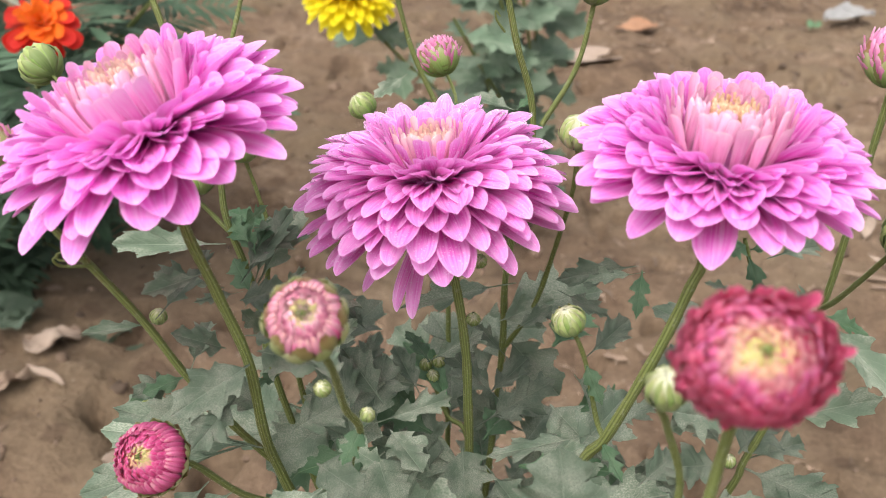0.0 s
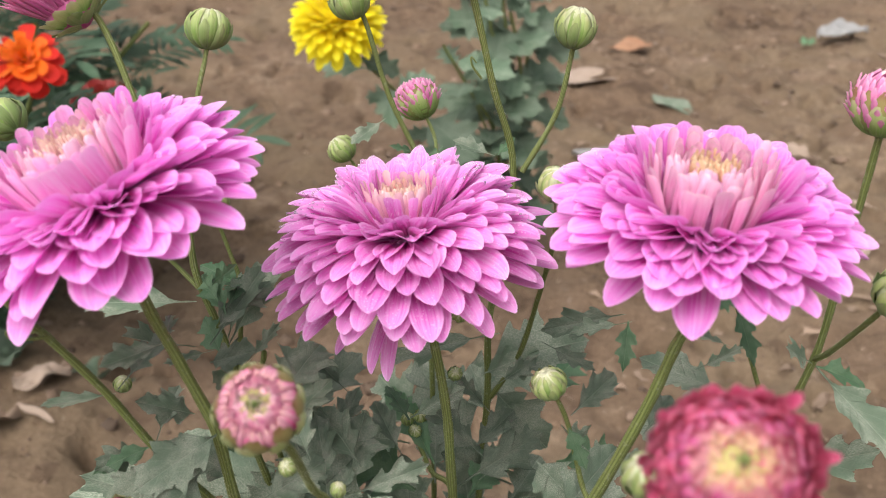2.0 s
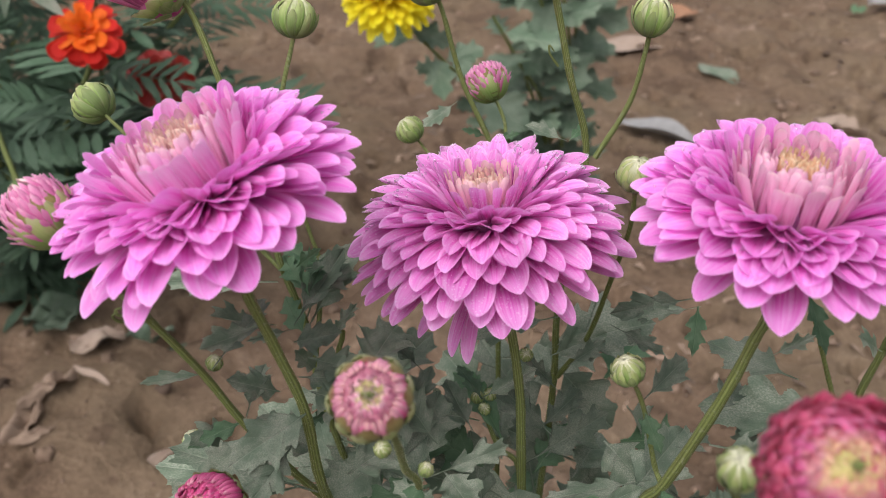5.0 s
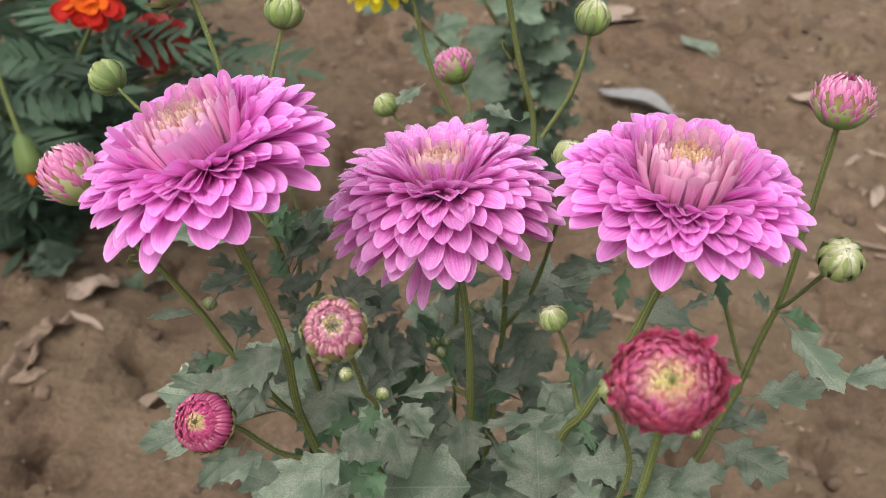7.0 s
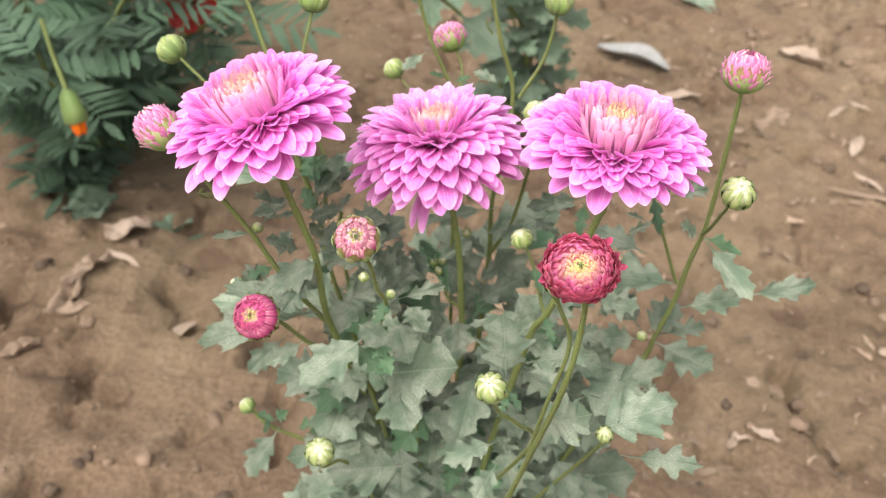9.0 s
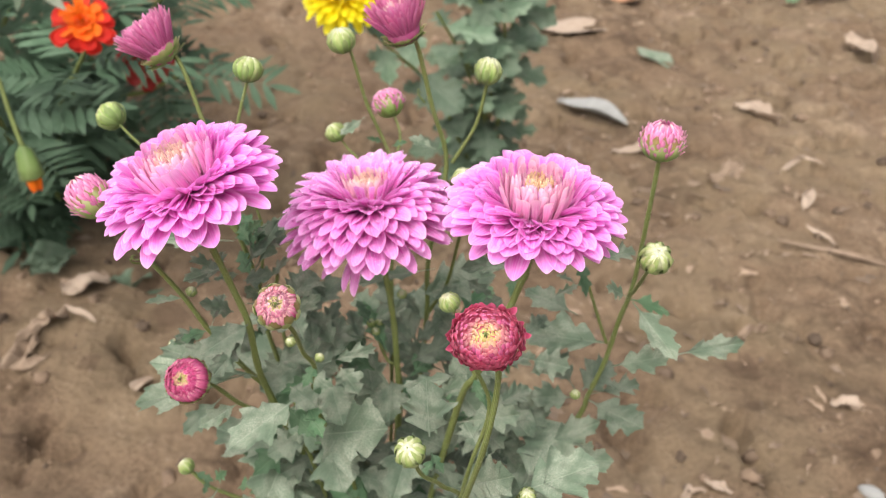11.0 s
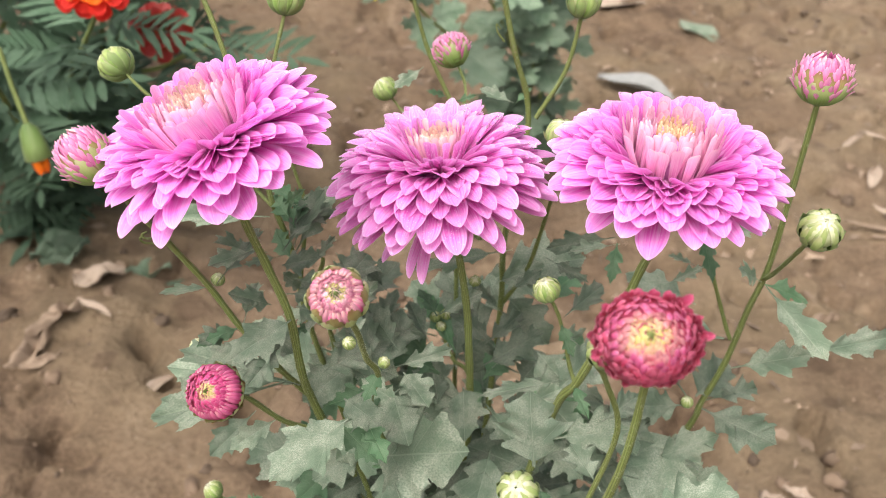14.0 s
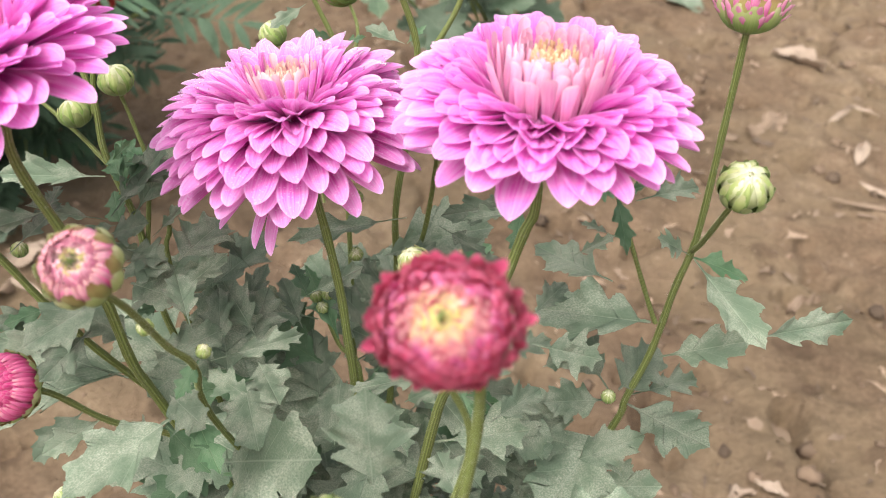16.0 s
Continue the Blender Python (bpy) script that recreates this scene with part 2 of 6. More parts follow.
def leaf_material(name, dark, light, dust, amount, vein, through_part=0.2):
    m, n, l = shader(name)
    uv = n.new("ShaderNodeUVMap")
    uv.uv_map = "along"
    sep = n.new("ShaderNodeSeparateXYZ")
    l.new(uv.outputs[0], sep.inputs[0])
    info = n.new("ShaderNodeObjectInfo")
    co = n.new("ShaderNodeTexCoord")
    off = n.new("ShaderNodeVectorMath")
    off.operation = "ADD"
    shift = n.new("ShaderNodeCombineXYZ")
    l.new(math_node(n, l, "MULTIPLY", info.outputs["Random"], 9.0), shift.inputs[0])
    l.new(co.outputs["Object"], off.inputs[0])
    l.new(shift.outputs[0], off.inputs[1])
    patch = n.new("ShaderNodeTexNoise")
    patch.inputs["Scale"].default_value, patch.inputs["Detail"].default_value = 2.6, 3.0
    l.new(off.outputs[0], patch.inputs["Vector"])
    grain = n.new("ShaderNodeTexNoise")
    grain.inputs["Scale"].default_value, grain.inputs["Detail"].default_value = 60.0, 8.0
    l.new(off.outputs[0], grain.inputs["Vector"])
    c = mix_color(n, l, patch.outputs[0], dark, light)
    # pale midrib, and side ribs that run forward to the lobes
    side = math_node(n, l, "ABSOLUTE", sep.outputs["X"], 0.0)
    mid = ramp(n, [(0.0, (1, 1, 1)), (0.03, (0, 0, 0))])
    l.new(side, mid.inputs[0])
    slant = math_node(n, l, "SUBTRACT", sep.outputs["Y"], math_node(n, l, "MULTIPLY", side, 0.45))
    wave = math_node(n, l, "ABSOLUTE", math_node(n, l, "SINE", math_node(n, l, "MULTIPLY", slant, 14.0), 0.0), 0.0)
    ribs = ramp(n, [(0.0, (1, 1, 1)), (0.1, (0, 0, 0))])
    l.new(wave, ribs.inputs[0])
    lines = math_node(n, l, "MAXIMUM", mid.outputs[0], math_node(n, l, "MULTIPLY", ribs.outputs[0], 0.55))
    c = mix_color(n, l, math_node(n, l, "MULTIPLY", lines, 0.55), c, vein)
    gr = ramp(n, [(0.30, (0.15, 0.15, 0.15)), (0.78, (1, 1, 1))])
    l.new(grain.outputs[0], gr.inputs[0])
    pr = ramp(n, [(0.38, (0.2, 0.2, 0.2)), (0.62, (1, 1, 1))])
    l.new(patch.outputs[0], pr.inputs[0])
    c = mix_color(n, l, math_node(n, l, "MULTIPLY", math_node(n, l, "MULTIPLY", gr.outputs[0], pr.outputs[0]), amount), c, dust)
    hsv = n.new("ShaderNodeHueSaturation")
    l.new(c, hsv.inputs["Color"])
    val = math_node(n, l, "MULTIPLY_ADD", info.outputs["Random"], 0.66)
    val.node.inputs[2].default_value = 0.66
    l.new(val, hsv.inputs["Value"])
    h = math_node(n, l, "ADD", math_node(n, l, "MULTIPLY", lines, -0.8), grain.outputs[0])
    return thin_plant(m, n, l, hsv.outputs[0], 0.62, through_part, h, 0.6, 0.0008)


STEM = stem_material()
FUZZ = petal_material("pale_stem_hair", [(0.0, (0.34, 0.38, 0.18)), (1.0, (0.62, 0.64, 0.48))], (0.64, 0.66, 0.5), rough=0.7, streak=0.0)
LEAF = leaf_material("dusty_grey_green_leaf", (0.070, 0.118, 0.068), (0.186, 0.250, 0.168), (0.50, 0.50, 0.40), 0.68, (0.31, 0.37, 0.27), 0.22)
FRESH = leaf_material("fresh_green_leaf", (0.050, 0.120, 0.055), (0.125, 0.225, 0.110), (0.30, 0.36, 0.26), 0.35, (0.20, 0.30, 0.16))
# LEAF's green darkened for the shade the rear plant stands in, with less dust
SHADE_TONED = leaf_material("shade_toned_green_leaf", (0.056, 0.102, 0.056), (0.155, 0.220, 0.138), (0.33, 0.36, 0.28), 0.45, (0.22, 0.28, 0.19))
FERNY = leaf_material("dark_green_leaflet", (0.026, 0.062, 0.030), (0.085, 0.145, 0.080), (0.22, 0.28, 0.21), 0.35, (0.13, 0.19, 0.12))


def soil_material():
    m, n, l = shader("dry_brown_soil")
    co = n.new("ShaderNodeTexCoord")
    v = co.outputs["Object"]

    def tex(scale, detail, rough=0.55):
        t = n.new("ShaderNodeTexNoise")
        t.inputs["Scale"].default_value, t.inputs["Detail"].default_value, t.inputs["Roughness"].default_value = scale, detail, rough
        l.new(v, t.inputs["Vector"])
        return t.outputs[0]

    broad, mid, small, fine = tex(2.2, 4), tex(14.0, 6), tex(48.0, 5), tex(170.0, 6, 0.7)
    a = ramp(n, [(0.34, (0.080, 0.052, 0.033)), (0.5, (0.177, 0.122, 0.079)), (0.66, (0.29, 0.211, 0.145))])
    blend = math_node(n, l, "ADD", math_node(n, l, "MULTIPLY", broad, 0.4), math_node(n, l, "MULTIPLY", mid, 0.35))
    l.new(math_node(n, l, "ADD", blend, math_node(n, l, "MULTIPLY", small, 0.25)), a.inputs[0])
    f = ramp(n, [(0.32, (0.68, 0.66, 0.64)), (0.7, (1.2, 1.18, 1.16))])
    l.new(fine, f.inputs[0])
    c = mix_color(n, l, 0.8, a.outputs[0], f.outputs[0], "MULTIPLY")
    chips = n.new("ShaderNodeTexVoronoi")
    chips.inputs["Scale"].default_value = 70.0
    l.new(v, chips.inputs["Vector"])
    cr = ramp(n, [(0.08, (1, 1, 1)), (0.2, (0, 0, 0))])
    l.new(chips.outputs["Distance"], cr.inputs[0])
    where = ramp(n, [(0.5, (0, 0, 0)), (0.68, (1, 1, 1))])
    l.new(mid, where.inputs[0])
    c = mix_color(n, l, math_node(n, l, "MULTIPLY", math_node(n, l, "MULTIPLY", cr.outputs[0], where.outputs[0]), 0.5), c, (0.44, 0.34, 0.26))
    # olive crusts, and dark spots that paint the shade inside small pits
    tint = ramp(n, [(0.42, (0, 0, 0)), (0.62, (1, 1, 1))])
    l.new(tex(3.7, 3), tint.inputs[0])
    c = mix_color(n, l, math_node(n, l, "MULTIPLY", tint.outputs[0], 0.35), c, (0.225, 0.172, 0.105))
    warp = n.new("ShaderNodeVectorMath")
    warp.operation = "MULTIPLY_ADD"
    warp.inputs[1].default_value = (0.03, 0.03, 0.03)
    wobble = n.new("ShaderNodeTexNoise")
    wobble.inputs["Scale"].default_value = 30.0
    l.new(v, wobble.inputs["Vector"])
    l.new(wobble.outputs["Color"], warp.inputs[0])
    l.new(v, warp.inputs[2])
    pit_shade = n.new("ShaderNodeTexVoronoi")
    pit_shade.inputs["Scale"].default_value = 19.0
    l.new(warp.outputs[0], pit_shade.inputs["Vector"])
    size = math_node(n, l, "MULTIPLY", math_node(n, l, "POWER", pit_shade.outputs["Color"], 2.0), 0.42)
    near = ramp(n, [(0.0, (1, 1, 1)), (0.5, (1, 1, 1)), (0.62, (0, 0, 0))])
    l.new(math_node(n, l, "ADD", math_node(n, l, "SUBTRACT", pit_shade.outputs["Distance"], size), 0.5), near.inputs[0])
    c = mix_color(n, l, math_node(n, l, "MULTIPLY", near.outputs[0], 0.52), c, (0.085, 0.055, 0.036))
    p = n.new("ShaderNodeBsdfPrincipled")
    p.inputs["Roughness"].default_value = 0.92
    p.inputs["Specular IOR Level"].default_value = 0.15
    l.new(c, p.inputs["Base Color"])
    b = n.new("ShaderNodeBump")
    b.inputs["Strength"].default_value, b.inputs["Distance"].default_value = 0.8, 0.018
    l.new(math_node(n, l, "ADD", math_node(n, l, "ADD", mid, math_node(n, l, "MULTIPLY", small, 0.5)), math_node(n, l, "MULTIPLY", fine, 0.3)), b.inputs["Height"])
    l.new(b.outputs[0], p.inputs["Normal"])
    out = n.new("ShaderNodeOutputMaterial")
    l.new(p.outputs[0], out.inputs["Surface"])
    return m


def dry_material(name, dark, light):
    m, n, l = shader(name)
    co = n.new("ShaderNodeTexCoord")
    t = n.new("ShaderNodeTexNoise")
    t.inputs["Scale"].default_value, t.inputs["Detail"].default_value = 60.0, 5.0
    l.new(co.outputs["Object"], t.inputs["Vector"])
    g = n.new("ShaderNodeNewGeometry")
    c = mix_color(n, l, t.outputs[0], dark, light)
    hsv = n.new("ShaderNodeHueSaturation")
    l.new(c, hsv.inputs["Color"])
    val = math_node(n, l, "MULTIPLY_ADD", g.outputs["Random Per Island"], 0.9)
    val.node.inputs[2].default_value = 0.5
    l.new(val, hsv.inputs["Value"])
    return thin_plant(m, n, l, hsv.outputs[0], 0.85, 0.05, t.outputs[0], 0.5, 0.002)


SOIL = soil_material()
DRY = dry_material("dry_tan_leaf", (0.165, 0.113, 0.075), (0.31, 0.225, 0.16))
DRY_GREY = dry_material("dry_grey_leaf", (0.20, 0.20, 0.19), (0.36, 0.35, 0.33))
DRY_PINK = dry_material("dry_buff_leaf", (0.27, 0.20, 0.145), (0.43, 0.335, 0.26))
DRY_ORANGE = dry_material("dry_orange_leaf", (0.26, 0.13, 0.07), (0.42, 0.24, 0.14))
CLOD = dry_material("soil_clod", (0.125, 0.084, 0.055), (0.225, 0.155, 0.105))


# ---- mesh helpers ----
def grid_mesh(name, points, uvs=None, material=None, wrap=False):
    """A smooth mesh from a grid of points [rows][columns]; wrap joins the last column to the first."""
    rows, cols = len(points), len(points[0])
    verts = [tuple(p) for row in points for p in row]
    faces, corner = [], []
    for i in range(rows - 1):
        for j in range(cols if wrap else cols - 1):
            k = (j + 1) % cols
            faces.append((i * cols + j, i * cols + k, (i + 1) * cols + k, (i + 1) * cols + j))
            corner.append(((i, j), (i, j + 1), (i + 1, j + 1), (i + 1, j)))
    me = bpy.data.meshes.new(name)
    me.from_pydata(verts, [], faces)
    layer = me.uv_layers.new(name="along")
    flat = []
    for quad in corner:
        for i, j in quad:
            flat += uvs(i, j) if uvs else (j / max(cols - (0 if wrap else 1), 1), i / (rows - 1))
    layer.data.foreach_set("uv", flat)
    me.polygons.foreach_set("use_smooth", [True] * len(faces))
    if material:
        me.materials.append(material)
    me.update()
    return me


def part(name, mesh, parent, m=None, label=""):
    ob = new(name, mesh)
    ob.parent = parent
    if m is not None:
        ob.matrix_basis = m
    return tagged(ob, label)


def frame_of(origin, along, up):
    """A pose with y along a direction and z near up."""
    y = Vector(along).normalized()
    x = y.cross(Vector(up))
    if x.length < 1e-6:
        x = y.cross(Vector((1, 0, 0.01)))
    x.normalize()
    z = x.cross(y)
    return Matrix.Translation(origin) @ Matrix((x, y, z)).transposed().to_4x4()


def smooth_path(points, per=6):
    """A Catmull-Rom path through the points."""
    pts = [Vector(p) for p in points]
    pts = [2 * pts[0] - pts[1]] + pts + [2 * pts[-1] - pts[-2]]
    out = []
    for a, b, c, d in zip(pts, pts[1:], pts[2:], pts[3:]):
        for k in range(per):
            t = k / per
            out.append(0.5 * (2 * b + (c - a) * t + (2 * a - 5 * b + 4 * c - d) * t * t + (3 * b - a - 3 * c + d) * t ** 3))
    return out + [pts[-2]]


def tube_mesh(name, points, r0, r1, material, sides=10, per=6, ribbed=0.08, swell=0.0):
    path = smooth_path(points, per)
    rows, up = [], Vector((0.3, 1, 0.1))
    for i, p in enumerate(path):
        d = (path[min(i + 1, len(path) - 1)] - path[max(i - 1, 0)]).normalized()
        x = d.cross(up).normalized()
        up = x.cross(d).normalized()
        s = i / (len(path) - 1)
        r = r0 + (r1 - r0) * s
        r *= 1 + swell * max(0.0, 1 - s * 12) + 0.06 * math.sin(i * 1.7)
        rows.append([p + r * (1 + ribbed * (-1) ** j) * (x * math.cos(2 * math.pi * j / sides) + up * math.sin(2 * math.pi * j / sides)) for j in range(sides)])
    return grid_mesh(name, rows, lambda i, j: (j / sides, i / 4), material, wrap=True)


def petal_mesh(name, length, width, cup, arch, material, root=0.4, widest=0.62, pointed=0.0, twist=0.0, quill=0.0, nu=8, nv=10):
    """A petal along +y, its face up +z. cup: how far the sides rise; arch: the turn from root to tip in radians; quill: how far it rolls into a tube."""
    rows, y, z, last = [], 0.0, 0.0, 0.0
    for i in range(nv + 1):
        s = math.sin(0.5 * math.pi * i / nv) ** 0.9
        turn = arch * (s ** 1.4)
        y += length * (s - last) * math.cos(turn)
        z += length * (s - last) * math.sin(turn)
        last = s
        if s < widest:
            w = root + (1 - root) * math.sin(0.5 * math.pi * s / widest)
        else:
            q = (s - widest) / (1 - widest)
            w = max(0.0, 1 - q ** (2.3 - 0.6 * pointed)) ** (0.5 + 0.15 * pointed)
        w = max(w * width / 2, width * 0.035)
        row = []
        for j in range(nu + 1):
            u = 2 * j / nu - 1
            if quill:
                a = u * math.pi * 0.85 * quill * (1 - 0.5 * s ** 3)
                x, h = w * math.sin(a) / max(a / u if u else 1, 0.6) if u else 0.0, w * (1 - math.cos(a)) * 0.7
            else:
                x, h = w * u, cup * w * (u * u) + abs(cup) * w * (0.28 * math.cos(u * 9.4) * (1 - u * u) - 0.1)
            h += twist * w * u * s
            row.append((x, y - h * math.sin(turn), z + h * math.cos(turn)))
        rows.append(row)
    return grid_mesh(name, rows, None, material)


def ball_petal_mesh(name, r, low, high, spread, material, lift=0.06, flare=0.0, nu=4, nv=6):
    """A petal that hugs a ball round +z, from the polar angle low (degrees from the top) up to high."""
    rows = []
    for i in range(nv + 1):
        s = i / nv
        a = radians(low + (high - low) * s)
        w = radians(spread) * (0.55 + 0.45 * math.sin(math.pi * min(s / 0.6, 1) / 2)) * (1 if s < 0.7 else max(0.06, 1 - ((s - 0.7) / 0.3) ** 2.2) ** 0.5)
        rr = r * (1 + lift * s + flare * (max(0, s - 0.55) / 0.45) ** 2)
        row = []
        for j in range(nu + 1):
            u = 2 * j / nu - 1
            q = rr * (1 - 0.05 * u * u)
            b = w * u / max(math.sin(a), 0.35)
            row.append((q * math.sin(a) * math.cos(b), q * math.sin(a) * math.sin(b), q * math.cos(a)))
        rows.append(row)
    return grid_mesh(name, rows, None, material)


def spoke_mesh(name, r, low, high, spread, material, lift, tip, nu=4, nv=8):
    """A petal over a ball round +z that keeps its share of the full turn from the polar angle low up to high, and narrows to its tip."""
    rows = []
    for i in range(nv + 1):
        s = i / nv
        a = radians(low + (high - low) * s)
        w = radians(spread) * (1 if s < 0.6 else 1 - (1 - tip) * ((s - 0.6) / 0.4) ** 1.6)
        row = []
        for j in range(nu + 1):
            u = 2 * j / nu - 1
            q = r * (1 + lift * s - 0.07 * u * u - 0.10 * max(0.0, s - 0.8))
            row.append((q * math.sin(a) * math.cos(w * u), q * math.sin(a) * math.sin(w * u), q * math.cos(a)))
        rows.append(row)
    return grid_mesh(name, rows, None, material)


NOISE_TABLES = {}


def value_noise(x, y, seed):
    if seed not in NOISE_TABLES:
        NOISE_TABLES[seed] = np.random.RandomState(seed).rand(256, 256)
    table = NOISE_TABLES[seed]
    xi, yi = np.floor(x).astype(int), np.floor(y).astype(int)
    fx, fy = x - xi, y - yi
    fx, fy = fx * fx * (3 - 2 * fx), fy * fy * (3 - 2 * fy)
    a, b = table[xi % 256, yi % 256], table[(xi + 1) % 256, yi % 256]
    c, d = table[xi % 256, (yi + 1) % 256], table[(xi + 1) % 256, (yi + 1) % 256]
    return (a * (1 - fx) + b * fx) * (1 - fy) + (c * (1 - fx) + d * fx) * fy - 0.5


def soil_height(x, y):
    """The lie of the soil: slow swells, clods and crumbs."""
    x, y = np.asarray(x, float), np.asarray(y, float)
    near = 1 / (1 + (np.hypot(x, y - 1) / 4) ** 2)
    h = 0.05 * value_noise(x * 1.3 + 7, y * 1.3, 3) + 0.022 * value_noise(x * 5, y * 5 + 3, 4)
    pit = np.clip(value_noise(x * 24 + 9, y * 24, 15) + 0.45 * value_noise(x * 55, y * 55 + 4, 16) - 0.24, 0, 0.2)
    h -= near * 0.17 * pit
    h += near * (0.030 * np.abs(value_noise(x * 11 + 1, y * 11, 5)) + 0.015 * value_noise(x * 30, y * 30, 6) + 0.006 * value_noise(x * 75, y * 75, 7))
    return h - 0.02


# ---- the ground: one sheet to the horizon, fine where it is near ----
def spread(n, near, far, middle):
    u = np.linspace(-1, 1, n)
    return middle + near * u + np.sign(u) * far * np.abs(u) ** 9


gx, gy = spread(520, 1.9, 300.0, 0.1), spread(560, 2.3, 300.0, 1.3)
GX, GY = np.meshgrid(gx, gy)
ground_mesh = grid_mesh("ground", np.stack([GX, GY, soil_height(GX, GY)], -1).tolist(), None, SOIL)
tagged(new("ground", ground_mesh), "dry brown garden soil, trodden and crumbly", "soil", kind="structure")


# ---- flower heads ----
def head_frame(centre, axis, spin=0):
    up = Vector(axis).normalized()
    side = up.orthogonal().normalized()
    return Matrix.Translation(centre) @ Matrix((side, up.cross(side), up)).transposed().to_4x4() @ pose(0, 0, 0, 0, 0, spin)


def head_body(plant, m, size, prof, mat, label):
    """The receptacle that holds the petals, with green bracts under it."""
    rows = [[(size * r * math.cos(a), size * r * math.sin(a), size * z) for a in [2 * math.pi * k / 14 for k in range(14)]] for r, z in prof]
    head = part("flower_head", grid_mesh("flower_head", rows, None, mat, wrap=True), plant, m, label)
    bract = petal_mesh("bract", size * 0.3, size * 0.12, 0.3, -0.5, BRACT, pointed=0.6, nu=4, nv=5)
    for k in range(12):
        part("bract", bract, head, pose(0, 0, -size * 0.16, 0, 0, 30 * k) @ pose(0, size * 0.06, 0, -8, 0, 0))
    return head


def dew_mesh(wet, count, rng):
    """Small flattened drops that sit on the faces of the petals in wet, (mesh, pose) each."""
    verts, faces = [], []
    for _ in range(count):
        form, q = wet[rng.randrange(len(wet))]
        face = form.polygons[rng.randrange(len(form.polygons) // 3, len(form.polygons))]
        p, up = q @ face.center, (q.to_3x3() @ face.normal).normalized()
        x = up.orthogonal().normalized()
        y = up.cross(x)
        r = 0.0002 + 0.0004 * rng.random() ** 2
        n = len(verts)
        for ring, high in ((1.0, -0.1), (0.92, 0.35), (0.55, 0.7)):
            verts += [tuple(p + (x * math.cos(a) + y * math.sin(a)) * r * ring + up * r * high) for a in (0, 1.047, 2.094, 3.142, 4.189, 5.236)]
        verts.append(tuple(p + up * r * 0.85))
        for i in (0, 6):
            faces += [(n + i + j, n + i + (j + 1) % 6, n + i + 6 + (j + 1) % 6, n + i + 6 + j) for j in range(6)]
        faces += [(n + 12 + j, n + 12 + (j + 1) % 6, n + 18) for j in range(6)]
    me = bpy.data.meshes.new("dew")
    me.from_pydata(verts, [], faces)
    me.polygons.foreach_set("use_smooth", [True] * len(faces))
    me.materials.append(WATER)
    return me


def between(keys, s):
    """The row of a table (place, values...) at the place s, blended from its neighbours."""
    for p, q in zip(keys, keys[1:]):
        if s <= q[0]:
            t = (s - p[0]) / (q[0] - p[0])
            return [x + (y - x) * t for x, y in zip(p[1:], q[1:])]
    return list(keys[-1][1:])


